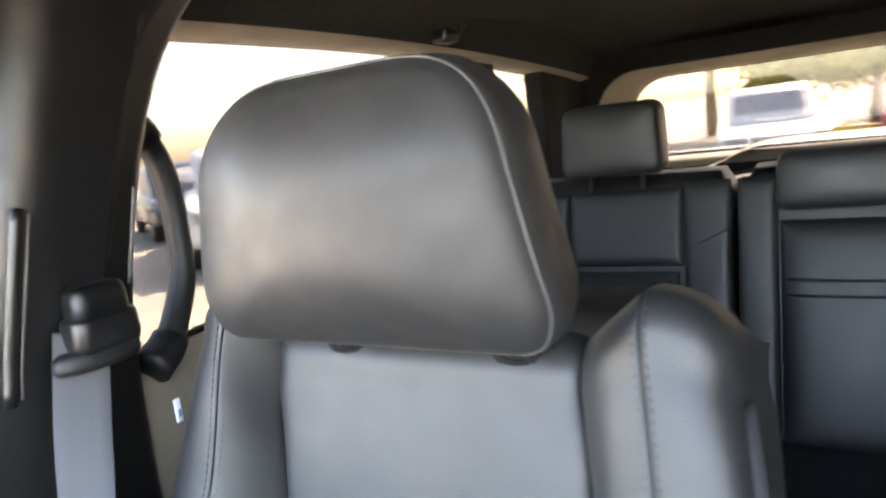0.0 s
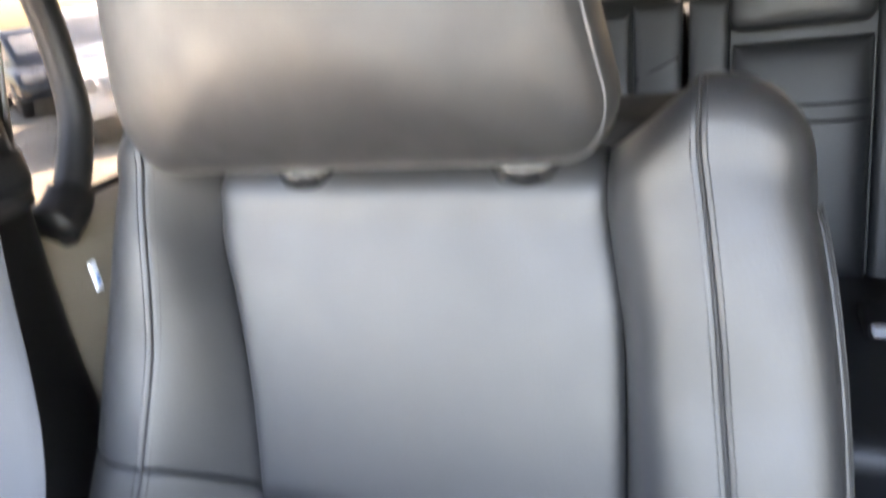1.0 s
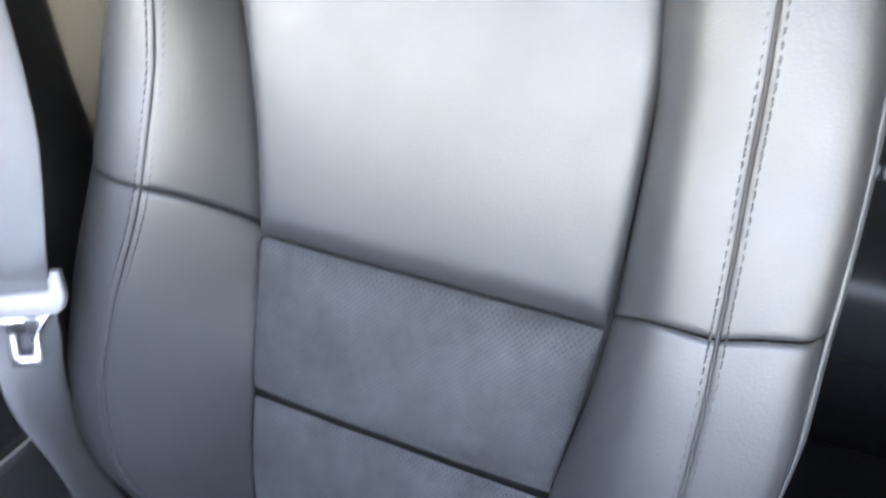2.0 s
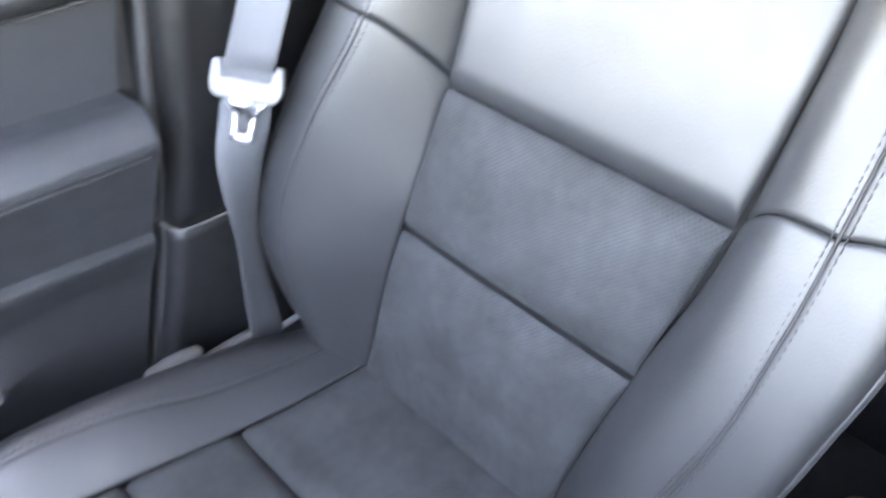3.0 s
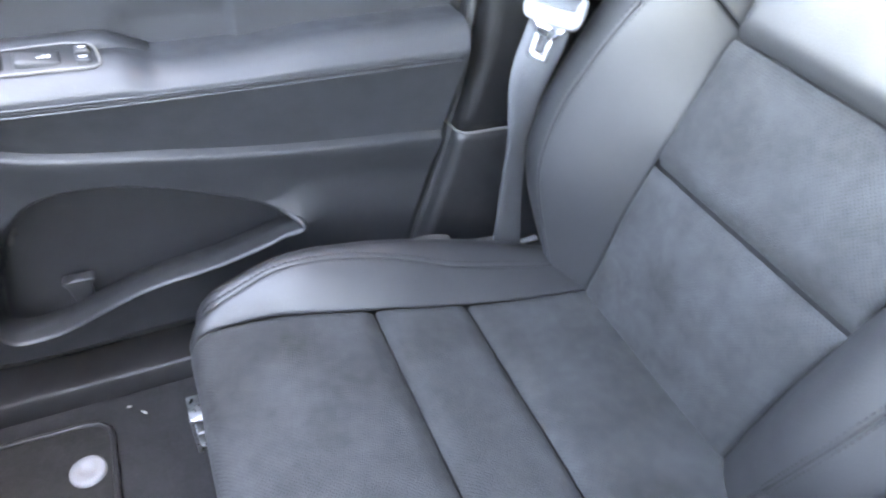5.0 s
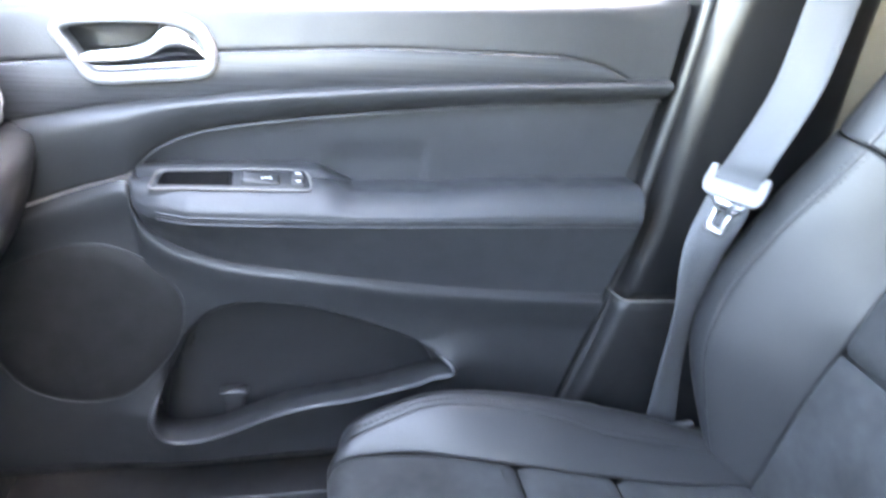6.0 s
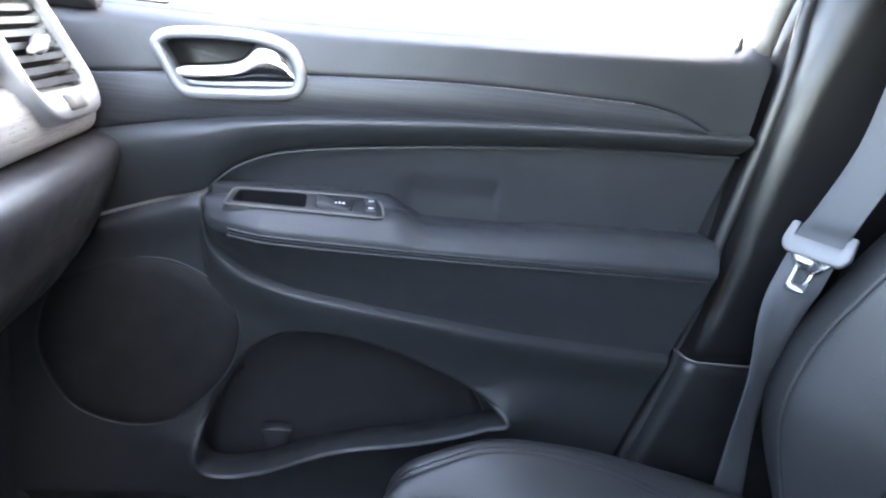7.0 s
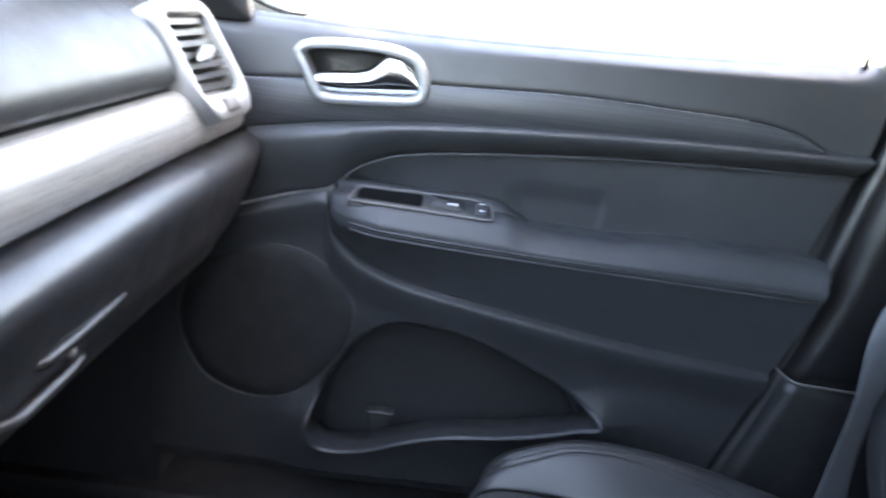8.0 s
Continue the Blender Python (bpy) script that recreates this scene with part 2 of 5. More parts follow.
def tube(path, radius, n=8, flat=1.0, up=(0, 0, 1), closed=False):
    """A round bar along a path; flat squeezes it across up."""
    p = np.array(path, float)
    tan = np.roll(p, -1, 0) - np.roll(p, 1, 0) if closed else np.gradient(p, axis=0)
    tan /= np.linalg.norm(tan, axis=1)[:, None] + 1e-12
    r = np.broadcast_to(np.asarray(radius, float), (len(p),))
    a = np.linspace(0, 2 * np.pi, n, endpoint=False)
    loops = []
    for q, t, w in zip(p, tan, r):
        side = np.cross(t, up)
        side /= np.linalg.norm(side) + 1e-9
        top = np.cross(side, t)
        loops.append(q + w * (np.cos(a)[:, None] * side + flat * np.sin(a)[:, None] * top))
    if closed:
        return ring_patch(np.array(loops))
    return loft(loops)


def ring_patch(p):
    k, n = p.shape[:2]
    faces = [(a * n + b, a * n + (b + 1) % n, ((a + 1) % k) * n + (b + 1) % n, ((a + 1) % k) * n + b) for a in range(k) for b in range(n)]
    return p.reshape(-1, 3).tolist(), faces


def block(lo, hi, bevel=0.004, seg=2, turn=None):
    """A box with rounded edges between two corners."""
    bm = bmesh.new()
    bmesh.ops.create_cube(bm, size=1)
    lo, hi = Vector(lo), Vector(hi)
    for v in bm.verts:
        v.co = Vector(((lo[k] + hi[k]) / 2 + v.co[k] * (hi[k] - lo[k]) for k in range(3)))
    if bevel:
        bmesh.ops.bevel(bm, geom=bm.edges[:], offset=bevel, segments=seg, affect="EDGES", profile=0.5)
    mid = (lo + hi) / 2
    bm.verts.ensure_lookup_table()
    verts = [tuple((mid + turn @ (v.co - mid)) if turn else v.co) for v in bm.verts]
    faces = [tuple(v.index for v in f.verts) for f in bm.faces]
    bm.free()
    return verts, faces


def round_poly(pts, radius, n=6):
    """A closed 2D outline with rounded corners."""
    p = np.array(pts, float)
    rad = np.broadcast_to(np.asarray(radius, float), (len(p),))
    out = []
    for i in range(len(p)):
        a, b, c = p[i - 1], p[i], p[(i + 1) % len(p)]
        u, v = (a - b) / np.linalg.norm(a - b), (c - b) / np.linalg.norm(c - b)
        k = min(rad[i], 0.48 * np.linalg.norm(a - b), 0.48 * np.linalg.norm(c - b))
        for t in np.linspace(0, 1, n):
            out.append((1 - t)**2 * (b + u * k) + 2 * t * (1 - t) * b + t * t * (b + v * k))
    return np.array(out)


def resample(pts, n):
    p = np.vstack([pts, pts[:1]])
    s = np.r_[0, np.cumsum(np.linalg.norm(np.diff(p, axis=0), axis=1))]
    at = np.linspace(0, s[-1], n, endpoint=False)
    return np.stack([np.interp(at, s, p[:, k]) for k in range(p.shape[1])], 1)


def edge_dense(n, r=0.12):
    """Steps from 0 to 1 that lie closer near both ends."""
    t = np.linspace(0, 1, n)
    return t - r * np.sin(2 * np.pi * t)


def normals(p):
    du, dv = np.gradient(p, axis=0), np.gradient(p, axis=1)
    n = np.cross(du, dv)
    return n / (np.linalg.norm(n, axis=2)[..., None] + 1e-12)


def pillow(k, soft):
    """How far an edge has turned in: from a quarter round (soft 0) to a long gentle swell (soft 1)."""
    return soft * k * k + (1 - soft) * (1 - np.sqrt(np.clip(1 - k * k, 0, 1)))


def padded(p, out, tuck=0.008, r=0.016, crown=0.0, edges="lrbt", wave=0.0, side_tuck=None, soft=0.0, tops=None):
    """Upholstery: a sheet whose edges turn down into the seams round it. out: a way that the outside faces."""
    n = normals(p)
    if (n.reshape(-1, 3).mean(0) @ np.array(out)) < 0:
        n = -n
    su = np.cumsum(np.r_[np.zeros((1, p.shape[1])), np.linalg.norm(np.diff(p, axis=0), axis=2)], 0)
    sv = np.cumsum(np.c_[np.zeros((p.shape[0], 1)), np.linalg.norm(np.diff(p, axis=1), axis=2)], 1)
    d = np.full(p.shape[:2], 9.0)
    for e, s in (("l", su), ("r", su[-1:] - su), ("b", sv), ("t", sv[:, -1:] - sv)):
        if e in edges:
            d = np.minimum(d, s)
    k = np.clip(1 - d / r, 0, 1)
    off = -tuck * pillow(k, soft)
    if side_tuck is not None:      # the long sides turn in less than the ends; tops: depth and width at the far end
        kl = np.clip(1 - np.minimum(su, su[-1:] - su) / 0.014, 0, 1)
        t2, r2 = tops or (tuck, r)
        kb = np.clip(1 - (sv if "b" in edges else 9.0 + sv) / r, 0, 1)
        kt = np.clip(1 - (sv[:, -1:] - sv if "t" in edges else 9.0 + sv) / r2, 0, 1)
        off = np.minimum(-side_tuck * pillow(kl, 0), np.minimum(-tuck * pillow(kb, soft), -t2 * pillow(kt, soft)))
    iu, iv = np.meshgrid(np.linspace(0, 1, p.shape[0]), np.linspace(0, 1, p.shape[1]), indexing="ij")
    off = off + crown * (1 - (2 * iu - 1)**2) * (1 - (2 * iv - 1)**2)
    if wave:
        off = off + wave * np.array([[noise.noise(Vector(q) * 14) for q in row] for row in p])
    q = p + n * off[..., None]
    flip = (normals(q).reshape(-1, 3).mean(0) @ np.array(out)) < 0
    return patch(q, flip=flip)


def stitches(rows, normal, length=0.0056, pitch=0.0066, r=0.0006):
    """Thread along each of some lines beside a seam; normal: the way that the surface faces there."""
    geos = []
    nn = np.array(normal, float) / np.linalg.norm(normal)
    for row in rows:
        p = np.array(row, float)
        s = np.r_[0, np.cumsum(np.linalg.norm(np.diff(p, axis=0), axis=1))]
        for a in np.arange(0.002, s[-1] - length, pitch):
            ends = [np.array([np.interp(t, s, p[:, k]) for k in range(3)]) for t in (a, a + length / 2, a + length)]
            geos.append(tube([e + nn * h for e, h in zip(ends, (-0.0001, 0.0009, -0.0001))], r, 5, up=tuple(nn)))
    return join(*geos)


# ---------------- front passenger seat ----------------
SC = -0.344      # the seat's middle across the car
FLOOR = 0.13
back_x = hermite([0.26, 0.36, 0.44, 0.52, 0.655, 0.80, 0.88, 0.95], [-0.048, -0.070, -0.083, -0.103, -0.148, -0.199, -0.228, -0.254])
ins_left = hermite([0.30, 0.38, 0.52, 0.645, 0.72, 0.80, 0.85, 0.90], [-0.490, -0.487, -0.480, -0.477, -0.482, -0.496, -0.507, -0.496])
ins_right = hermite([0.30, 0.38, 0.52, 0.645, 0.72, 0.80, 0.85, 0.90], [-0.238, -0.234, -0.218, -0.206, -0.204, -0.206, -0.214, -0.224])
mid_left = hermite([0.33, 0.40, 0.46, 0.52, 0.60, 0.70, 0.80, 0.87, 0.95], [-0.530, -0.556, -0.574, -0.580, -0.566, -0.540, -0.532, -0.536, -0.515])
mid_right = hermite([0.33, 0.42, 0.51, 0.585, 0.65, 0.70, 0.80, 0.87, 0.95], [-0.190, -0.167, -0.149, -0.139, -0.140, -0.143, -0.152, -0.164, -0.185])
out_w = hermite([0.31, 0.36, 0.42, 0.50, 0.60, 0.70, 0.80, 0.88, 0.95], [0.200, 0.240, 0.285, 0.300, 0.290, 0.272, 0.258, 0.240, 0.205])
bol_h = hermite([0.31, 0.38, 0.48, 0.60, 0.72, 0.84, 0.92], [0.020, 0.045, 0.066, 0.064, 0.054, 0.040, 0.020])


def seam_y(kind, side, z):
    """Where the inner or the stitched bolster seam runs on one side at a height."""
    if kind == "inner":
        return float(ins_left(z) if side < 0 else ins_right(z))
    return float(mid_left(z) if side < 0 else mid_right(z))


def edge_y(side, z):
    wide = float(np.interp(z, [0.36, 0.40, 0.47, 0.52, 0.58, 0.64, 0.72, 0.86], [-0.050, -0.058, -0.048, -0.036, -0.024, -0.010, 0.0, 0.010])) if side > 0 else 0.0
    return SC - 0.012 + side * (float(out_w(z)) + wide)


def top_lift(u, w):
    """How the shoulder rises from the insert to the stitched seam near the top."""
    return (0.040 * u - 0.014 * (1 - u)) * max(0, (w - 0.78) / 0.10)


def rolled(x, z, over, r):
    """Carries a front face over its top edge and back: over is the length past the edge."""
    a = np.clip(over / r, 0, np.pi / 2)
    rest = np.maximum(over - r * np.pi / 2, 0)
    return x - r * (1 - np.cos(a)) - rest, z + r * np.sin(a) - 0.12 * rest


def back_point(kind, side, u, w, past=0.0, r=0.03):
    """A place on the backrest's face: u across the insert, the inner or the outer bolster, w its height, past: how far over the top edge."""
    zw = w
    if kind == "insert":
        y = float(ins_left(w)) + (float(ins_right(w)) - float(ins_left(w))) * u
        x = float(back_x(w))
    elif kind == "inner":
        lo, hi = seam_y("inner", side, w), seam_y("mid", side, w)
        y = lo + (hi - lo) * u
        rise = 0.45 * math.sin(u * math.pi / 2) + 0.55 * u
        if side > 0:      # the inboard bolster swells quickly beside the insert, then lies flat
            rise = 0.08 * u + 0.92 * (1 - (1 - u)**float(np.interp(w, [0.40, 0.52, 0.66, 0.90], [2.0, 2.8, 4.2, 4.6])))
        x = float(back_x(w)) - 0.006 * (1 - u)**2 + float(bol_h(w)) * rise
        zw = w + top_lift(u, w) - 0.057 * ((1 - rise) if side > 0 else (1 - u)**1.6) * max(0, 1 - abs(w - 0.70) / 0.17)
    else:
        a = u * radians(100)
        lo, hi = seam_y("mid", side, w), edge_y(side, w)
        fall = 1 - math.cos(a)
        y = lo + (hi - lo) * math.sin(min(a, math.pi / 2)) - side * 0.02 * max(0, a - math.pi / 2)
        x = float(back_x(w)) + float(bol_h(w)) - 0.10 * fall**(3.0 if side > 0 else 1.45)
        over_top = max(0, (w - 0.78) / 0.10)
        if side > 0:      # the inboard shoulder stays broad; its cross seam runs straight out to the edge
            zw = w + (top_lift(1, w) + 0.042 * over_top) * (1 - min(1, fall)**1.2) - 0.042 * over_top * max(1, fall)
            zw += 0.011 * math.sin(math.pi * min(1, a / 1.45)) * max(0, 1 - abs(w - 0.70) / 0.16)
        else:
            zw = w + top_lift(1, w) * math.cos(min(a, math.pi / 2)) - 0.050 * over_top * fall
    xx, zz = rolled(x, zw, past, r)
    return float(xx), y, float(zz)


def back_grid(kind, side, z0, z1, over=0.0, nu=22, nv=40, r=0.03):
    """Places on the backrest's face between two heights, rolled over the top by 'over'."""
    us, vs = edge_dense(nu), edge_dense(nv) * (z1 - z0 + over)
    return np.array([[back_point(kind, side, u, min(v, z1 - z0) + z0, max(v - (z1 - z0), 0), r) for v in vs] for u in us])


def beside_seam(side, gap, w, past=0.0):
    """A place beside the bolster's stitched seam, gap to its inner (-) or outer (+) side."""
    if gap < 0:
        return back_point("inner", side, 1 + gap / abs(seam_y("mid", side, w) - seam_y("inner", side, w)), w, past)
    return back_point("outer", side, math.asin(min(1, gap / abs(edge_y(side, w) - seam_y("mid", side, w)))) / radians(100), w, past)


seat = thing("bucket_seat", (0.12, SC, FLOOR), "black leather front seat with perforated suede inserts, upright", "car seat")
core_loops = []
for z in np.linspace(0.27, 0.90, 22):
    w, xb = float(out_w(z)) - 0.016, float(back_x(z))
    wr = edge_y(1, z) - SC + 0.012 - 0.016
    o = round_poly([(xb - 0.022, -w), (xb - 0.022, wr), (xb - 0.125, wr - 0.02), (xb - 0.125, -w + 0.02)], 0.04, 6)
    core_loops.append([(a, SC - 0.012 + b, z) for a, b in o])
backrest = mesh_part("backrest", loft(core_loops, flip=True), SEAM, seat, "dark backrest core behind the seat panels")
OUT = (1, 0, 0.3)
mesh_part("upper_insert", padded(back_grid("insert", 1, 0.6468, 0.859, 0.095, 40, 50, 0.033), OUT, 0.012, 0.023, 0.004, "lrb", side_tuck=0.005, soft=0.8), LEATHER, backrest,
          "smooth black leather upper backrest insert")
mesh_part("middle_insert", padded(back_grid("insert", 1, 0.5052, 0.6450, 0, 40, 40), OUT, 0.016, 0.030, 0.005, wave=0.0016, side_tuck=0.005, soft=0.9, tops=(0.009, 0.026)), SUEDE_BACK, backrest,
          "charcoal perforated suede lumbar panel")
mesh_part("lower_insert", padded(back_grid("insert", 1, 0.29, 0.5045, 0, 40, 50), OUT, 0.011, 0.020, 0.005, "lrt", wave=0.0016, side_tuck=0.005, soft=0.9, tops=(0.007, 0.030)), SUEDE_BACK, backrest,
          "charcoal perforated suede lower back panel")
for side in (-1, 1):
    for kind, name in (("inner", "bolster_panel"), ("outer", "side_bolster_panel")):
        e = "lrb" if kind == "inner" else "lb"
        mesh_part(name, padded(back_grid(kind, side, 0.700, 0.870, 0.075, 30, 40), (1, side * (0.9 if kind == "outer" else -0.4), 0.2), 0.0022, 0.0042, 0.0012,
                               e, 0.0008), LEATHER, backrest)
        mesh_part(name, padded(back_grid(kind, side, 0.315, 0.6988, 0, 30, 54), (1, side * (0.9 if kind == "outer" else -0.4), 0.0), 0.0022, 0.0042, 0.0012,
                               e.replace("b", "t"), 0.0012), LEATHER, backrest)
    # thread beside the bolster seam
    hs = [(z, 0.0) for z in np.linspace(0.385, 0.868, 90)] + [(0.87, d) for d in np.linspace(0.004, 0.05, 10)]
    rows = [[beside_seam(side, g, z, d) for z, d in hs] for g in ((-0.0052, 0.0052) if side < 0 else (-0.0040, 0.0040))]
    mesh_part("stitching", stitches(rows, (0.93, side * 0.1, 0.34)), THREAD, backrest)
    mesh_part("seam", tube([np.array(beside_seam(side, 0.0, z, d)) - np.array([0.0004, 0, 0]) for z, d in hs], 0.0011, 6, up=(1, 0, 0)), SEAM, backrest)
    # welt along the outer edge of the bolster
    welt = [np.array(back_point("outer", side, 0.66, z)) + np.array([0.0012, side * 0.0012, 0]) for z in np.linspace(0.40, 0.868, 60)]
    mesh_part("welt", join(tube(welt, 0.0016, 6), tube([(x - 0.008, y - side * -0.0026, z) for x, y, z in welt], 0.0014, 6)), LEATHER, backrest)
    mesh_part("welt_seam", tube([(x - 0.004, y - side * -0.0016, z) for x, y, z in welt], 0.0012, 6), SEAM, backrest)
tag = mesh_part("side_label", block((-0.196, -0.627, 0.803), (-0.189, -0.624, 0.827), 0.001), LABEL_WHITE, backrest, "small white cloth airbag label")
mesh_part("label_print", block((-0.1945, -0.6245, 0.808), (-0.1915, -0.6236, 0.816), 0.0003), LABEL_BLUE, tag)

# guides and posts of the headrest
for s in (-0.083, 0.078):
    a = np.linspace(0, 2 * np.pi, 28, endpoint=False)
    rings = [(0.014, -0.010), (0.0215, -0.006), (0.024, 0.003), (0.0225, 0.008), (0.014, 0.011), (0.009, 0.008)]
    gx, gz = -0.236, 0.8845
    mesh_part("post_guide", loft([[(gx + r * 0.9 * math.cos(t), SC + s + r * math.sin(t), gz + h) for t in a] for r, h in rings], flip=True), GLOSS_BLACK, backrest,
              "gloss black headrest guide collar")
    mesh_part("headrest_post", tube([(gx, SC + s, 0.86), (gx + 0.004, SC + s, 0.90), (gx + 0.03, SC + s, 0.96)], 0.0065, 12, up=(0, 1, 0)), CHROME, backrest, "chrome headrest post")

# headrest
HC = -0.347
hr_out = resample(round_poly([(-0.147, 0.938), (-0.136, 0.9105), (0.134, 0.9105), (0.147, 0.936), (0.114, 1.103), (-0.112, 1.103)],
                             [0.05, 0.05, 0.03, 0.03, 0.066, 0.066], 12), 128)
mid2 = hr_out.mean(0)


def hr_loop(k, x, grow=0.0):
    q = mid2 + (hr_out - mid2) * k
    d = (hr_out - mid2) / np.linalg.norm(hr_out - mid2, axis=1)[:, None]
    q = q + d * grow
    return np.c_[np.full(len(q), float(x)), HC + q[:, 0], q[:, 1]]


front = []
for k in (0.04, 0.15, 0.3, 0.45, 0.6, 0.72, 0.82, 0.9, 0.95, 0.98, 1.0):
    front.append(hr_loop(k, -0.106 - 0.033 * k**2.6 - (0.006 * max(0, (k - 0.95) / 0.05)**2)))
for lp in front:      # the face bows back at the top
    lp[:, 0] -= 0.016 * np.clip((lp[:, 2] - 1.02) / 0.08, 0, 1)**2 + 0.012 * np.clip((0.985 - lp[:, 2]) / 0.072, 0, 1)**2
rim = front[-1].copy()
sides = []
for k, dx, g in ((1.0, 0.0, -0.001), (1.0, -0.004, 0.002), (1.0, -0.03, 0.003), (0.98, -0.06, -0.001), (0.93, -0.09, -0.004), (0.83, -0.112, -0.01), (0.5, -0.122, 0)):
    lp = hr_loop(k, 0, g)
    lp[:, 0] = rim[:, 0] + dx
    sides.append(lp)
headrest = mesh_part("headrest", loft(sides, cap0=False, flip=False), LEATHER_HR, seat, "large black leather headrest with pale piping")
mesh_part("face_panel", loft(front[::-1], cap0=False, cap1=True), LEATHER_HR, headrest, "smooth leather headrest face")
mesh_part("piping", tube(rim + np.array([0.0003, 0, 0]), 0.0008, 8, closed=True, up=(1, 0, 0.2)), PIPING, headrest, "thin pale piping round the headrest")

# cushion
cush_z = hermite([-0.12, -0.02, 0.09, 0.20, 0.30, 0.36], [0.318, 0.326, 0.336, 0.351, 0.358, 0.352])
cb_h = hermite([-0.12, -0.04, 0.05, 0.15, 0.25, 0.33, 0.40], [0.006, 0.018, 0.036, 0.043, 0.041, 0.033, 0.022])
ci_w = hermite([-0.12, 0.0, 0.09, 0.195, 0.268, 0.307, 0.37, 0.40], [0.144, 0.150, 0.161, 0.176, 0.190, 0.199, 0.208, 0.210])
cm_w = hermite([-0.12, 0.0, 0.09, 0.15, 0.20, 0.25, 0.30, 0.34, 0.40], [0.180, 0.186, 0.197, 0.212, 0.223, 0.230, 0.232, 0.228, 0.222])
co_w = hermite([-0.12, 0.0, 0.1, 0.25, 0.34, 0.40], [0.240, 0.268, 0.280, 0.280, 0.274, 0.262])


def front_roll(x, r=0.032, x1=0.365):
    """A place along the cushion's length carried over its front edge: the true x and the drop."""
    past = max(x - x1, 0)
    a = min(past / r, math.pi / 2)
    rest = max(past - r * math.pi / 2, 0)
    return min(x, x1) + r * math.sin(a) - 0.10 * rest, -r * (1 - math.cos(a)) - rest


def ease(x):
    k = min(1, max(0, (x - 0.18) / 0.22))
    return k * k * (3 - 2 * k)


def dome(x, s):
    """The thigh bolster's height across, from the insert (0) to its ridge (1)."""
    lo, hi = float(ci_w(x)), float(co_w(x))
    f = min(1, max(0, (s - lo) / (hi - lo) / 0.62))
    return 0.5 * math.sin(math.pi / 2 * f) + 0.5 * f * (1.5 - 0.5 * f * f)


def cush_grid(kind, side, x0, x1, nu=26, nv=30):
    us, vs = edge_dense(nu), edge_dense(nv)
    p = np.zeros((nu, nv, 3))
    for i, u in enumerate(us):
        for j, v in enumerate(vs):
            x = x0 + (x1 - x0) * v
            soft = 0.0 if kind == "insert" else u if kind == "inner" else 1.0
            xr, dz = front_roll(x, 0.032 + 0.016 * soft, 0.365 - 0.016 * soft)
            xa = min(x, 0.36)
            if kind == "insert":
                s = (2 * u - 1) * float(ci_w(xa))
                z = float(cush_z(xa))
            elif kind == "inner":
                lo, hi = float(ci_w(xa)), float(cm_w(xa))
                s = side * (lo + (hi - lo) * u)
                z = float(cush_z(xa)) - 0.002 * (1 - u)**2 + float(cb_h(xa)) * dome(xa, lo + (hi - lo) * u)
                xr -= 0.010 * u * u * ease(x)
            else:
                a = u * radians(96)
                lo, hi = float(cm_w(xa)), float(co_w(xa))
                s = side * (lo + (hi - lo) * math.sin(a))
                z = float(cush_z(xa)) + float(cb_h(xa)) * dome(xa, abs(s)) - 0.13 * (1 - math.cos(a))**1.6
                xr -= (0.010 + 0.03 * (1 - math.cos(a))) * ease(x)
            p[i, j] = (xr, SC + s, z + dz)
    return p


cl = []
for x in np.linspace(-0.12, 0.365, 20):
    w, zt = float(co_w(x)) - 0.012, float(cush_z(x)) - 0.014
    o = round_poly([(-w, zt - 0.02), (w, zt - 0.02), (w - 0.02, 0.215), (-w + 0.02, 0.215)], 0.03, 5)
    cl.append([(x, SC + a, b) for a, b in o])
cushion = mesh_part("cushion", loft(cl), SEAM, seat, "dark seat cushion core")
UP = (0.2, 0, 1)
mesh_part("rear_insert", padded(cush_grid("insert", 1, -0.075, 0.0892, 40, 40), UP, 0.010, 0.024, 0.005, wave=0.0016, side_tuck=0.004, soft=0.9, tops=(0.009, 0.024)), SUEDE_SEAT, cushion, "charcoal perforated suede rear seat panel")
mesh_part("middle_insert", padded(cush_grid("insert", 1, 0.0908, 0.1992, 40, 36), UP, 0.010, 0.024, 0.005, wave=0.0016, side_tuck=0.004, soft=0.9, tops=(0.009, 0.024)), SUEDE_SEAT, cushion, "charcoal perforated suede middle seat panel")
mesh_part("front_insert", padded(cush_grid("insert", 1, 0.2008, 0.53, 40, 80), UP, 0.010, 0.024, 0.003, "lrb", wave=0.0018, side_tuck=0.004, soft=0.9), SUEDE_SEAT, cushion, "charcoal perforated suede front seat panel")
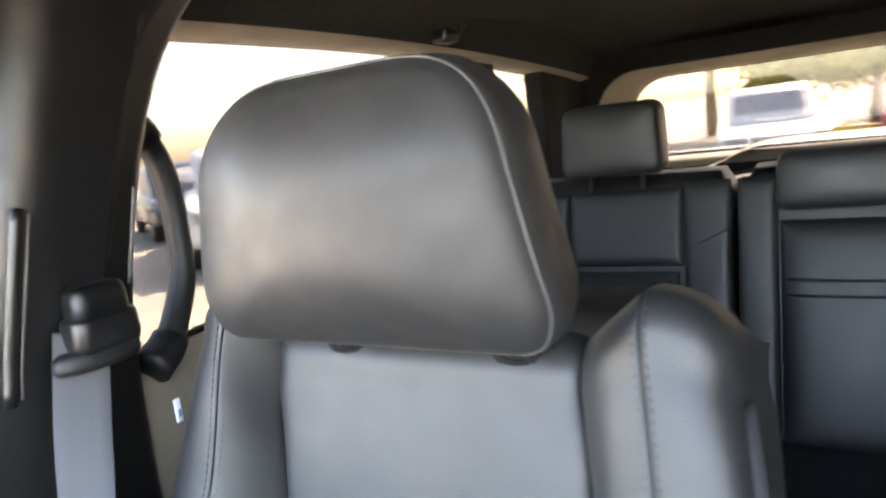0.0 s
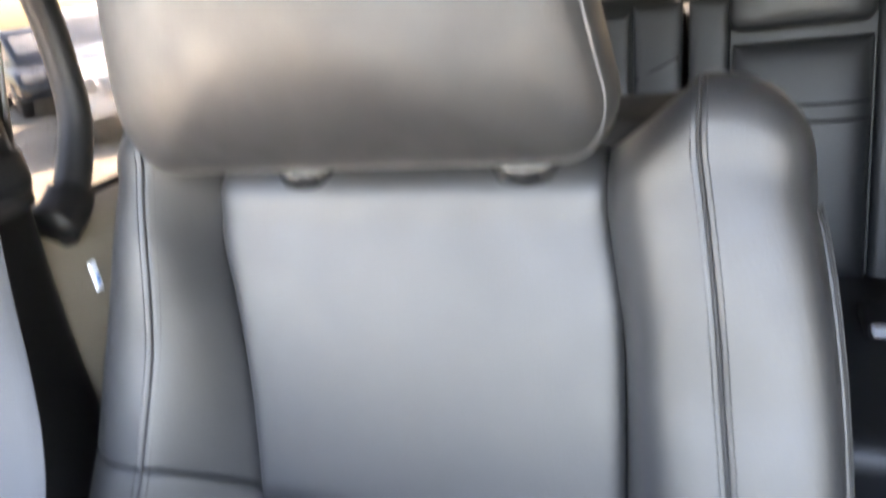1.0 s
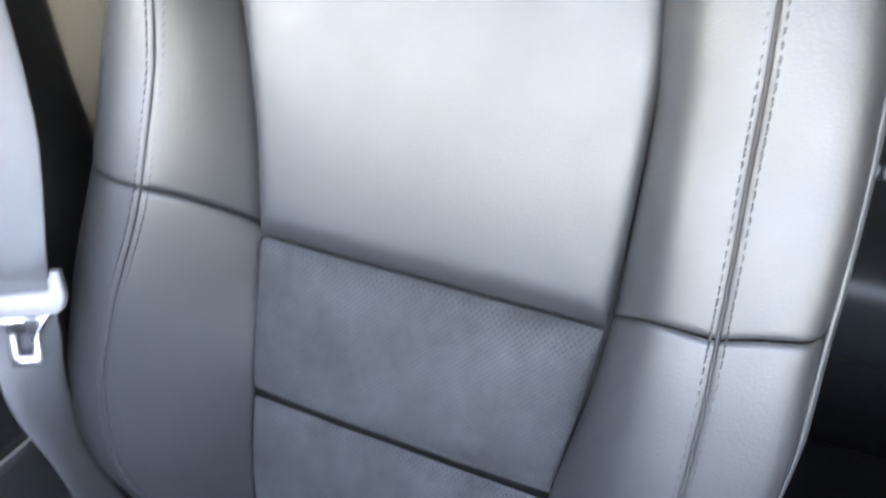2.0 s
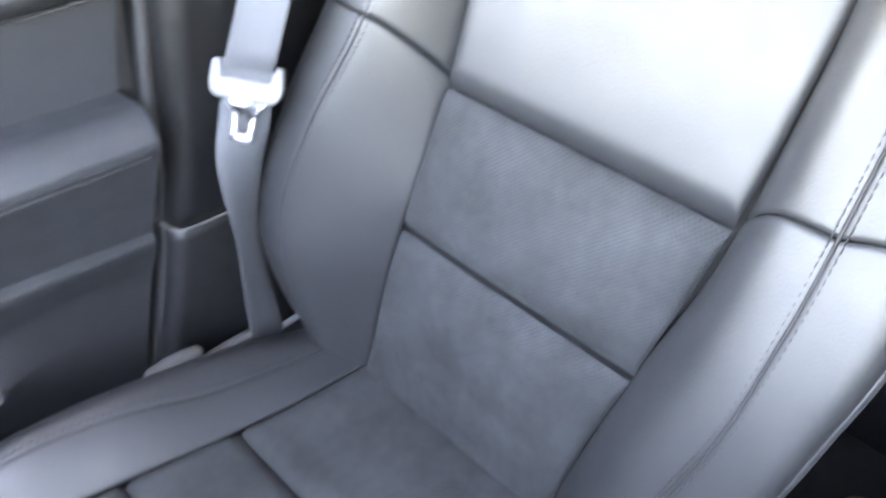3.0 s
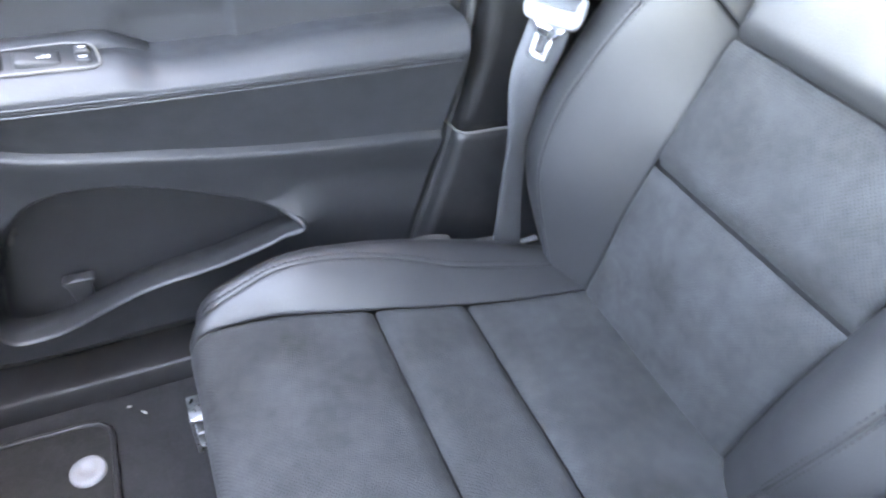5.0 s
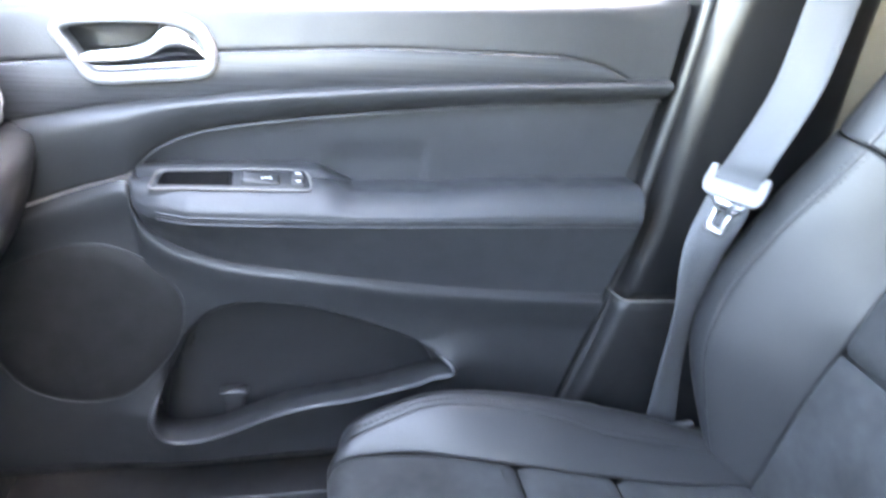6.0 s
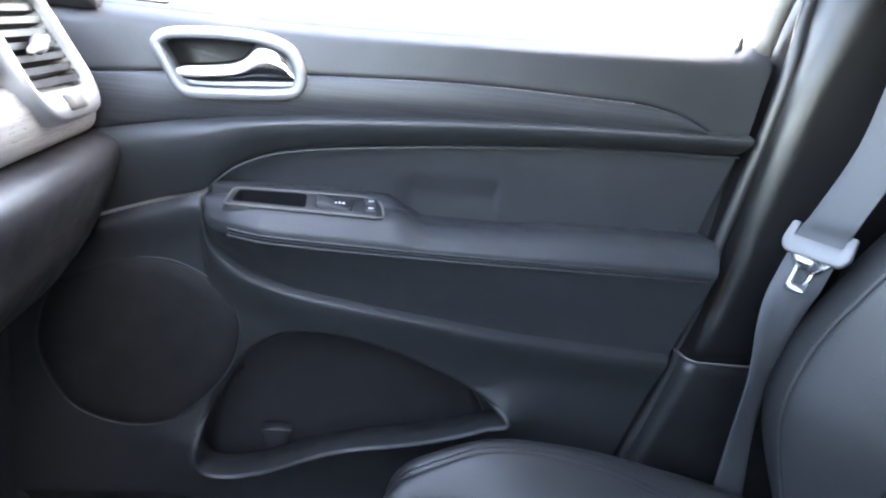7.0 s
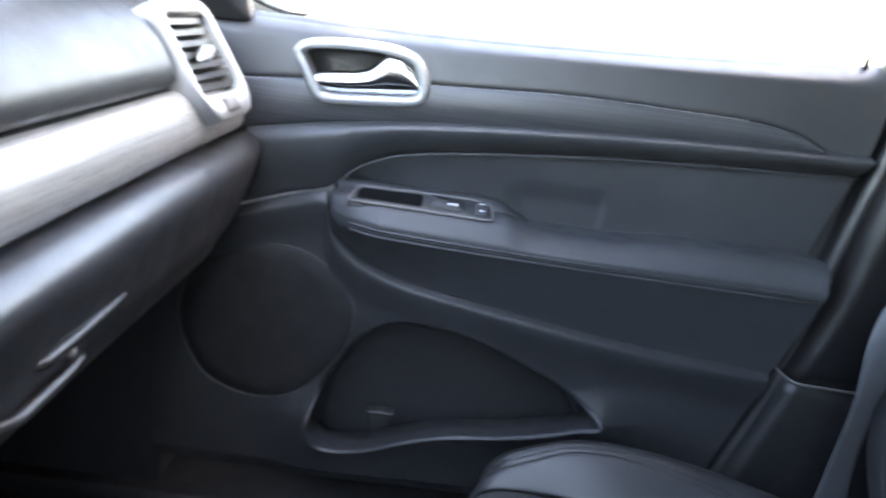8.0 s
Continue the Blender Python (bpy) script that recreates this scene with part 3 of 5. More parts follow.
for side in (-1, 1):
    mesh_part("thigh_bolster", padded(cush_grid("inner", side, -0.09, 0.53, 24, 70), UP, 0.0016, 0.0034, 0.002, "lr", 0.0012), LEATHER, cushion, "smooth black leather thigh bolster")
    mesh_part("side_bolster", padded(cush_grid("outer", side, -0.11, 0.53, 24, 70), (0, side, 0.6), 0.0014, 0.0030, 0.0, "l", 0.0008), LEATHER, cushion, "smooth black leather cushion side")
    rows = []
    for g in (-0.0045, 0.0045, 0.0):
        row = []
        for x in np.linspace(-0.06, 0.40, 90):
            xa = min(x, 0.36)
            s0 = float(cm_w(xa))
            xr, dz = front_roll(x, 0.048, 0.349)
            out = g / (float(co_w(xa)) - s0) if g > 0 else 0.0
            row.append((xr - 0.010 * ease(x), SC + side * (s0 + g), float(cush_z(xa)) + float(cb_h(xa)) * dome(xa, s0 + g) - 0.13 * (0.5 * out * out)**1.6 + dz + 0.0003))
        rows.append(row)
    mesh_part("stitching", stitches(rows[:2], (0.0, side * 0.15, 1.0)), THREAD, cushion)
    mesh_part("seam", tube(np.array(rows[2]) - np.array([0, 0, 0.0010]), 0.0010, 6), SEAM, cushion)
    # plastic side shield with its lever strips
    sh = [(x, SC + side * (0.272 - 0.012 * ((x - 0.1) / 0.25)**2), z) for x, z in ((-0.14, 0.30), (-0.05, 0.285), (0.1, 0.262), (0.25, 0.245), (0.36, 0.225))]
    shp = spline(sh, 40)
    g = np.array([[(q[0], q[1] + side * b, q[2] - h) for b, h in ((-0.02, -0.012), (0.004, -0.008), (0.012, 0.006), (0.012, 0.045), (0.0, 0.07))] for q in shp])
    mesh_part("side_shield", patch(g, flip=side > 0), PLASTIC, seat, "black plastic seat side shield")
for y0 in (SC - 0.235, SC + 0.19):
    rail = mesh_part("seat_rail", block((-0.22, y0, FLOOR), (0.36, y0 + 0.045, FLOOR + 0.035), 0.004), PLASTIC_DEEP, seat, "dark steel seat rail")
    plates = [block((0.345, y0 + 0.004, FLOOR + h), (0.418, y0 + 0.041, FLOOR + h + th), 0.001) for h, th in ((0.040, 0.003), (0.066, 0.003), (0.090, 0.005))]
    plates += [block((0.414, y0 + 0.004 + k, FLOOR + 0.03), (0.418, y0 + 0.009 + k, FLOOR + 0.093), 0.001) for k in (0.0, 0.032)]
    for k, plate in enumerate(plates):
        mesh_part("rail_plate", plate, STEEL, rail, "bright zinc rail bracket plate")
    mesh_part("riser", block((-0.12, y0 + 0.008, FLOOR + 0.034), (0.31, y0 + 0.037, 0.225), 0.005), PLASTIC_DEEP, seat)
mesh_part("under_pan", block((-0.12, SC - 0.23, 0.2), (0.32, SC + 0.23, 0.222), 0.006), PLASTIC_DEEP, seat)

# ---------------- seat belt ----------------
belt = thing("seat_belt", (-0.13, -0.655, 0.93), "grey woven seat belt with pale latch plate on the pillar", "seat belt")


def ribbon(centres, widths, width=0.047, thick=0.0013, n=60, spread=0.0):
    both = spline(np.c_[np.array(centres), np.array(widths) * 1e-4], n)
    c, w = both[:, :3], both[:, 3:]
    w /= np.linalg.norm(w, axis=1)[:, None]
    t = np.gradient(c, axis=0)
    nn = np.cross(t, w)
    nn /= np.linalg.norm(nn, axis=1)[:, None]
    loops = []
    for k, (q, a, b) in enumerate(zip(c, w, nn)):
        h = width / 2 * (1 + spread * k / n)
        loops.append([q + a * h * u + b * thick * v for u, v in ((-1, -0.3), (-0.96, -0.8), (-0.5, -1), (0.5, -1), (0.96, -0.8), (1, -0.3), (1, 0.3), (0.96, 0.8), (0.5, 1), (-0.5, 1), (-0.96, 0.8), (-1, 0.3))])
    return loft(loops)


mesh_part("upper_webbing", ribbon([(-0.130, -0.652, 0.915), (-0.105, -0.640, 0.83), (-0.074, -0.616, 0.74), (-0.043, -0.611, 0.665), (-0.0390, -0.6185, 0.640), (-0.0345, -0.6170, 0.6245)],
                                  [(-0.85, 0.45, -0.25), (-0.75, 0.62, -0.1), (-0.5, 0.85, 0.05), (-0.45, 0.89, 0.06), (-0.53, 0.85, -0.01), (-0.53, 0.85, -0.01)], 0.046, spread=0.08), WEBBING, belt, "grey woven belt webbing")
mesh_part("lower_webbing", ribbon([(-0.0385, -0.6195, 0.629), (-0.0290, -0.6180, 0.595), (-0.016, -0.614, 0.550), (-0.014, -0.613, 0.48), (-0.014, -0.613, 0.40), (-0.018, -0.611, 0.32), (-0.024, -0.609, 0.24)],
                                  [(-0.53, 0.85, 0.0), (-0.75, 0.66, 0.0), (-0.92, 0.10, 0.0), (-0.90, -0.42, 0), (-0.90, -0.42, 0), (-0.97, -0.20, 0), (-1.0, 0.0, 0)]), WEBBING, belt, "grey woven belt webbing")
W = Vector((-0.53, 0.848, -0.015)).normalized()
D = Vector((0.40, 0.235, -0.885)).normalized()
N = W.cross(D).normalized()
if N.x < 0:
    N = -N
PC = Vector((-0.036, -0.618, 0.628))


def plate_geo(outline, hole, thick, mid, bevel=0.3):
    """A flat plate with a window through it, in the latch's plane."""
    o, h = resample(np.array(outline), 64), resample(np.array(hole), 64)
    k = np.argmin(np.linalg.norm(h - o[0], axis=1))
    h = np.roll(h, -k, 0)

    def ring(q, n):
        return [mid + W * a + D * b + N * n for a, b in q]
    c = o.mean(0)
    shr = c + (o - c) * 0.97
    loops = [ring(h, -thick), ring(shr, -thick), ring(o, -thick * bevel), ring(o, thick * bevel), ring(shr, thick), ring(h, thick), ring(h, -thick)]
    return loft(loops, False, False)


def rounded_plate(outline, thick, edge):
    """A solid plate of any outline with rounded edges, in the latch's plane."""
    o = np.array(outline)
    t = np.roll(o, -1, 0) - np.roll(o, 1, 0)
    n = np.c_[-t[:, 1], t[:, 0]] / (np.linalg.norm(t, axis=1)[:, None] + 1e-9)
    area = (o[:, 0] * np.roll(o[:, 1], -1) - o[:, 1] * np.roll(o[:, 0], -1)).sum()
    n = n if area > 0 else -n
    verts, faces = loft([[tuple(PC + W * float(a) + D * float(b) + N * c) for a, b in o + n * d]
                         for d, c in ((edge, -thick), (edge * 0.3, -thick * 0.85), (0.0, -thick * 0.45), (0.0, thick * 0.45), (edge * 0.3, thick * 0.85), (edge, thick))], False, False)
    m = len(o)
    return verts, faces + [tuple(range(m))[::-1], tuple(range(5 * m, 6 * m))]


latch_line = round_poly([(-0.0335, -0.0185), (-0.0245, -0.0185), (-0.0240, -0.0030), (0.0240, -0.0030), (0.0245, -0.0185), (0.0335, -0.0185), (0.0355, 0.0060), (0.0290, 0.0160), (-0.0290, 0.0160), (-0.0355, 0.0060)],
                        [0.004, 0.003, 0.002, 0.002, 0.003, 0.004, 0.008, 0.006, 0.006, 0.008], 6)
latch = mesh_part("latch_plate", rounded_plate(latch_line, 0.0046, 0.0018), LATCH, belt, "pale grey plastic latch plate")
mesh_part("tongue", plate_geo(round_poly([(-0.0215, 0.0115), (0.0215, 0.0115), (0.0205, 0.0185), (0.0110, 0.0230), (0.0098, 0.0540), (-0.0108, 0.0540), (-0.0115, 0.0230), (-0.0205, 0.0185)], 0.003),
                              round_poly([(-0.0056, 0.0280), (0.0048, 0.0280), (0.0048, 0.0460), (-0.0056, 0.0460)], 0.002), 0.0014, PC), TONGUE, latch, "chromed steel tongue")
# turning loop on the pillar, with its cover
ring = mesh_part("turning_loop", loft([[(-0.147 + a, -0.648 + b, z) for a, b in round_poly([(-w, -w * 0.6), (w, -w * 0.6), (w, w * 0.6), (-w, w * 0.6)], w * 0.45, 6)]
                                      for w, z in ((0.024, 0.896), (0.0305, 0.898), (0.0325, 0.905), (0.0320, 0.925), (0.0305, 0.9285), (0.0270, 0.9295), (0.0268, 0.946), (0.0250, 0.953), (0.021, 0.957), (0.012, 0.958))]), PILLAR, belt, "black two-tier plastic belt loop cover")
mesh_part("loop_slot", loft([[(-0.140 + k * 0.043 * math.cos(t), -0.650 + k * 0.021 * math.sin(t), z) for t in np.linspace(0, 2 * np.pi, 36, endpoint=False)]
                             for k, z in ((0.75, 0.882), (0.95, 0.883), (1.0, 0.889), (0.97, 0.897), (0.8, 0.901))]), PLASTIC_DEEP, ring, "dark oval belt guide")
mesh_part("belt_anchor", join(block((-0.105, -0.612, 0.225), (-0.045, -0.578, 0.262), 0.005), tube([(-0.075, -0.62, 0.24), (-0.075, -0.57, 0.24)], 0.012, 14, up=(0, 0, 1))), PLASTIC_DEEP, belt, "black belt anchor cover")
# pale-topped lever strips between seat and pillar
lever = mesh_part("recline_lever", tube(spline([(-0.070, -0.616, 0.303), (-0.03, -0.617, 0.300), (0.004, -0.618, 0.296)], 20), 0.0048, 10, 0.6), LATCH, seat, "grey plastic recline lever")
mesh_part("lever_guide", tube(spline([(-0.018, -0.632, 0.301), (0.015, -0.634, 0.302), (0.048, -0.635, 0.300)], 20), 0.0070, 10, 0.6), TRIM_GREY, lever, "grey lever guide strip")
mesh_part("lever_end", tube(spline([(0.054, -0.635, 0.318), (0.085, -0.636, 0.325), (0.120, -0.636, 0.322)], 20), [0.004] + [0.0095] * 18 + [0.004], 12, 0.6), TRIM_GREY, lever, "grey lever grip")
# ---------------- front door ----------------
sill_z = hermite([-0.01, 0.05, 0.30, 0.55, 0.70, 0.85], [0.812, 0.806, 0.786, 0.774, 0.772, 0.770])
strip_top = hermite([0.062, 0.075, 0.106, 0.159, 0.295, 0.497, 0.642, 0.72, 0.80], [0.7165, 0.724, 0.735, 0.741, 0.741, 0.730, 0.717, 0.708, 0.70])
strip_bot = hermite([0.0, 0.23, 0.407, 0.573, 0.683, 0.72, 0.80], [0.718, 0.709, 0.697, 0.680, 0.659, 0.650, 0.63])
ins_top = hermite([0.0, 0.223, 0.404, 0.517, 0.561, 0.582, 0.592, 0.64, 0.70, 0.80], [0.697, 0.684, 0.667, 0.650, 0.632, 0.614, 0.603, 0.588, 0.566, 0.52])
arm_edge = hermite([0.0, 0.20, 0.29, 0.36, 0.40, 0.56, 0.592], [0.598, 0.596, 0.589, 0.589, 0.601, 0.603, 0.598])
swoosh = hermite([0.02, 0.05, 0.252, 0.385, 0.491, 0.545, 0.577, 0.590, 0.596, 0.64, 0.70, 0.80], [0.449, 0.451, 0.468, 0.487, 0.504, 0.522, 0.545, 0.566, 0.598, 0.586, 0.564, 0.518])
stitch_z = hermite([0.0, 0.058, 0.335, 0.573, 0.592], [0.563, 0.564, 0.566, 0.573, 0.582])
door_rear = hermite([0.15, 0.30, 0.44, 0.60, 0.72, 0.82], [0.12, 0.085, 0.049, 0.034, 0.017, 0.004])

door = thing("door_1", (0.35, -0.72, 0.2), "closed black front car door panel with armrest and brushed strip", "door", kind="structure")
IN = (0, 1, 0)


def strip_grid(lo, hi, yfun, x0, x1, nu=90, nv=16, rear=True, dense=True):
    p = np.zeros((nu, nv, 3))
    xs = np.linspace(x0, x1, nu)
    vs = edge_dense(nv) if dense else np.linspace(0, 1, nv)
    for i, x in enumerate(xs):
        for j, v in enumerate(vs):
            z = float(lo(x)) + (float(hi(x)) - float(lo(x))) * v
            xx = x
            if rear and i < 12:      # follow the leaning rear edge
                k = (1 - i / 12)
                xx = x + (float(door_rear(z)) - x0) * k
            p[i, j] = (xx, yfun(xx, z, v), z)
    return p


def upper_y(x, z, v):
    return -0.708 - 0.010 * v - 0.022 * max(0, (v - 0.72) / 0.28)**2.2


def poly_dist(q, poly):
    a, b = poly, np.roll(poly, -1, 0)
    ab, aq = b - a, q - a
    t = np.clip((aq * ab).sum(1) / ((ab * ab).sum(1) + 1e-12), 0, 1)
    d = np.linalg.norm(aq - ab * t[:, None], axis=1).min()
    cross = (a[:, 1] > q[1]) != (b[:, 1] > q[1])
    xi = a[:, 0] + (q[1] - a[:, 1]) * ab[:, 0] / (ab[:, 1] + 1e-12)
    return -d if np.count_nonzero(cross & (q[0] < xi)) % 2 else d


# outline of the inner handle
hz = resample(spline([(0.642, 0.743), (0.638, 0.753), (0.628, 0.759), (0.604, 0.763), (0.574, 0.765), (0.545, 0.765), (0.526, 0.762), (0.511, 0.755), (0.502, 0.742), (0.498, 0.728), (0.500, 0.715), (0.509, 0.707),
                      (0.530, 0.703), (0.562, 0.700), (0.598, 0.697), (0.613, 0.699), (0.622, 0.707), (0.632, 0.725)], 140, True), 120)
hc = hz.mean(0)
hn_ = np.roll(hz, -1, 0) - np.roll(hz, 1, 0)
hn = np.c_[hn_[:, 1], -hn_[:, 0]] / np.linalg.norm(hn_, axis=1)[:, None]
if ((hz - hc) * hn).sum() < 0:
    hn = -hn



def handle_hole(geo):
    """A panel with its faces behind the handle's surround left out."""
    verts, faces = geo
    gone = [poly_dist(np.array([v[0], v[2]]), hz) < -0.0015 for v in verts]
    return verts, [f for f in faces if not all(gone[k] for k in f)]


top_of_strip = lambda x: np.where(np.asarray(x) < 0.062, strip_bot(x), np.maximum(strip_top(np.maximum(x, 0.062)), strip_bot(x) + 0.0005))
up = strip_grid(top_of_strip, sill_z, upper_y, 0.004, 0.86, 170, 30)
roll = np.array([[(q[0], q[1] - dy, q[2] + dz) for dy, dz in ((0.0, 0.0), (0.006, 0.0035), (0.014, 0.0045), (0.026, 0.002), (0.034, -0.012))] for q in up[:, -1]])
mesh_part("upper_panel", join(handle_hole(padded(up, IN, 0.003, 0.006, 0, "b")), patch(roll, flip=True)), PLASTIC_SOFT, door, "soft grained upper door panel")
mesh_part("trim_strip", handle_hole(padded(strip_grid(strip_bot, top_of_strip, lambda x, z, v: -0.7045 + 0.004 * math.sin(v * math.pi), 0.064, 0.80, 150, 16, False), IN, 0.0016, 0.003)), BRUSHED, door,
          "brushed dark metallic door strip")
def mid_y(x, z, v):
    """Fullest close under the strip, falling away towards the insert."""
    return -0.712 + (0.019 * math.sin(v / 0.78 * math.pi / 2)**1.25 if v < 0.78 else 0.019 - 0.019 * ((v - 0.78) / 0.22)**2)


mesh_part("middle_panel", padded(strip_grid(ins_top, lambda x: strip_bot(x) + 0.004, mid_y, 0.006, 0.80, 110, 30), IN, 0.0025, 0.008, 0, "bt"), PLASTIC_SOFT, door, "soft rolled middle door panel")
def insert_y(x, z, v):
    tray = min(1, max(0, (0.400 - x) / 0.022)) * min(1, max(0, (x - 0.281) / 0.005)) * min(1, max(0, (0.640 - z) / 0.022))
    return -0.730 + 0.014 * v - 0.006 * tray


mesh_part("cloth_insert", padded(strip_grid(arm_edge, ins_top, insert_y, 0.02, 0.591, 170, 24), IN, 0.003, 0.006, 0, "t"), VINYL, door,
          "dark vinyl door insert")
line = [(float(x), -0.7095, float(ins_top(x)) - 0.0006) for x in np.linspace(0.02, 0.59, 120)]
mesh_part("insert_welt", tube(line, 0.0016, 6), PLASTIC_SOFT, door, "thin pale edge of the door insert")


def arm_profile(x):
    """The armrest's section at x: from the lower edge over the pad to the inner back edge."""
    zs, zt, za = float(swoosh(x)), float(stitch_z(x)), float(arm_edge(x))
    f = min(1.0, max(0.0, (0.5925 - x) / 0.06))**0.4
    y0 = -0.700
    p = [(y0, zs), (y0 + 0.006 * f, zs + 0.2 * (zt - zs)), (y0 + 0.022 * f, zs + 0.62 * (zt - zs)), (y0 + 0.036 * f, zt - 0.004), (y0 + 0.0385 * f, zt + 0.007),
         (y0 + 0.036 * f, zt + 0.45 * (za - zt)), (y0 + 0.026 * f, zt + 0.82 * (za - zt)), (y0 + 0.010 * f, za + 0.0015), (y0 - 0.012, za + 0.001), (y0 - 0.038, za)]
    return spline(p, 120)


g = np.zeros((160, 120, 3))
for i, x in enumerate(np.linspace(0.03, 0.5925, 160)):
    for j, (y, z) in enumerate(arm_profile(x)):
        xx = x + (float(door_rear(z)) - 0.03) * max(0, 1 - i / 22)
        if 0.4895 < xx < 0.5605 and -0.7003 < y < -0.6785 and z > 0.58:      # room for the pull cup
            y, z = y - 0.012, z - 0.042
        g[i, j] = (xx, y, z)
armrest = mesh_part("armrest", patch(g, flip=True), VINYL, door, "padded black vinyl armrest with double stitching")
path = np.array([(x, arm_profile(x)[np.argmin(abs(arm_profile(x)[:, 1] - float(stitch_z(x))))][0] + 0.0004, float(stitch_z(x))) for x in np.linspace(0.045, 0.564, 70)])
mesh_part("stitching", stitches([path + np.array([0, 0.0002, d]) for d in (-0.0036, 0.0036)], (0.0, 1.0, 0.1)), THREAD, armrest)
mesh_part("seam", tube(path, 0.0012, 6), SEAM, armrest)
for dz in (-0.0036, 0.0036):
    mesh_part("seam_welt", tube(path + np.array([0, -0.0004, dz]), 0.0017, 6), VINYL, armrest)


# lower panel with its bottle pocket
pocket_line = resample(spline([(0.597, 0.292), (0.590, 0.330), (0.566, 0.385), (0.535, 0.425), (0.500, 0.444), (0.455, 0.446), (0.395, 0.433), (0.320, 0.402), (0.258, 0.370),
                               (0.236, 0.352), (0.262, 0.343), (0.341, 0.322), (0.410, 0.312), (0.445, 0.304), (0.479, 0.292), (0.521, 0.275), (0.556, 0.268), (0.583, 0.271)], 160, True), 160)


def low_part(x, z):
    """1 on the pocket's lower lip, 0 along its upper edge."""
    return min(1, max(0, (float(np.interp(x, [0.236, 0.26, 0.30, 0.40, 0.50, 0.597], [0.392, 0.378, 0.374, 0.378, 0.365, 0.345])) + 0.012 - z) / 0.05))


spk_line = resample(spline([(0.700, 0.522), (0.655, 0.524), (0.618, 0.521), (0.580, 0.501), (0.554, 0.462), (0.556, 0.417), (0.577, 0.376), (0.616, 0.336), (0.660, 0.320), (0.706, 0.327), (0.742, 0.355), (0.765, 0.42), (0.745, 0.49)], 120, True), 120)
low_z = hermite([0.0, 0.3, 0.6, 0.8], [0.20, 0.205, 0.20, 0.195])


def lower_y(x, z, v):
    d0 = z - float(swoosh(x)) + 0.010
    y = -0.702 + 0.012 * math.exp(-(d0 / (0.009 if d0 > 0 else 0.032))**2) - 0.006 * max(0, (z - 0.3) / 0.25)
    if x > 0.592:
        y -= 0.004 * min(1, (x - 0.592) / 0.05)
    d = poly_dist(np.array([x, z]), pocket_line)
    low = low_part(x, z)
    y += 0.018 * low * max(0, 1 - max(d, 0) / 0.10)**2 * (d > -0.006)      # the pocket's outer wall swells
    if d < 0.004:
        w = min(1, (0.004 - d) / (0.012 + 0.006 * (1 - low)))
        y -= 0.072 * (1 - low) * w * w * (3 - 2 * w)
    return y - 0.012 * max(0, (0.225 - z) / 0.02) * (z < 0.225)


low = strip_grid(low_z, swoosh, lower_y, 0.05, 0.80, 210, 110, True, False)
lv, lf = patch(low, flip=True)
inside = [poly_dist(np.array([v[0], v[2]]), pocket_line) < -0.016 + 0.0185 * low_part(v[0], v[2]) for v in lv]
lf = [q for q in lf if not all(inside[i] for i in q)]      # open into the pocket
lower = mesh_part("lower_panel", (lv, lf), PLASTIC, door, "grained black lower door panel")
ctr = np.array([0.45, 0.36])
nx_ = np.roll(pocket_line, -1, 0) - np.roll(pocket_line, 1, 0)
pn = np.c_[nx_[:, 1], -nx_[:, 0]] / np.linalg.norm(nx_, axis=1)[:, None]
if ((pocket_line - ctr) * pn).sum() < 0:
    pn = -pn
rims = []
for off, dy in ((0.0065, -0.006), (0.0055, 0.001), (0.003, 0.0045), (0.0, 0.0055), (-0.0025, 0.004), (-0.0035, 0.0), (-0.0035, -0.012)):      # the rounded lip
    lp = []
    for (x, z), (a, b) in zip(pocket_line, pn):
        low_k = low_part(x, z)
        lp.append((x + a * off, -0.7025 + 0.018 * low_k - 0.020 * (1 - low_k) + dy, z + b * off))
    rims.append(lp)
for y, drop, k in ((-0.722, 0.0, 0.972), (-0.728, 0.035, 0.985), (-0.740, 0.055, 0.985), (-0.774, 0.055, 0.985), (-0.776, 0.05, 0.9), (-0.776, 0.02, 0.4)):      # the pocket drops behind its lip
    rims.append([(ctr[0] + (x - ctr[0]) * k, y, ctr[1] + (z - ctr[1]) * k - drop * low_part(x, z)) for x, z in pocket_line])
pocket = mesh_part("map_pocket", loft(rims, False, True), PLASTIC, lower, "deep black door pocket with a moulded lip")
mesh_part("pocket_divider", loft([[(0.5105 + w * a, -0.754 + 0.008 * b, z - 0.007) for a, b in round_poly([(-1, -1), (1, -1), (1, 1), (-1, 1)], 0.25, 5)]
                                  for w, z in ((0.010, 0.235), (0.0115, 0.268), (0.0135, 0.285), (0.018, 0.2935), (0.0185, 0.2955), (0.0175, 0.2972), (0.012, 0.2976))]), PLASTIC_SOFT, pocket, "moulded post in the pocket")
sc = spk_line.mean(0)


def grille_y(x, z):
    d = poly_dist(np.array([x, z]), pocket_line)
    return -0.7015 - 0.006 * max(0, (z - 0.3) / 0.25) - 0.004 * min(1, max(0, (x - 0.592) / 0.05)) + 0.018 * low_part(x, z) * max(0, 1 - max(d, 0) / 0.10)**2


sl = []
for k, dy in ((0.985, -0.004), (0.975, 0.0), (0.96, 0.0012), (0.8, 0.0015), (0.5, 0.0015), (0.15, 0.0015)):
    sl.append([(a, grille_y(a, b) + dy, b) for a, b in sc + (spk_line - sc) * k])
SPEAKER = node_mat("speaker_grille", (0.0055, 0.0055, 0.006), 0.75, grain=0.4, grain_scale=400, holes=("X", "Z", 420.0))
mesh_part("speaker_grille", loft(sl, False, True), SPEAKER, lower, "perforated black speaker grille")

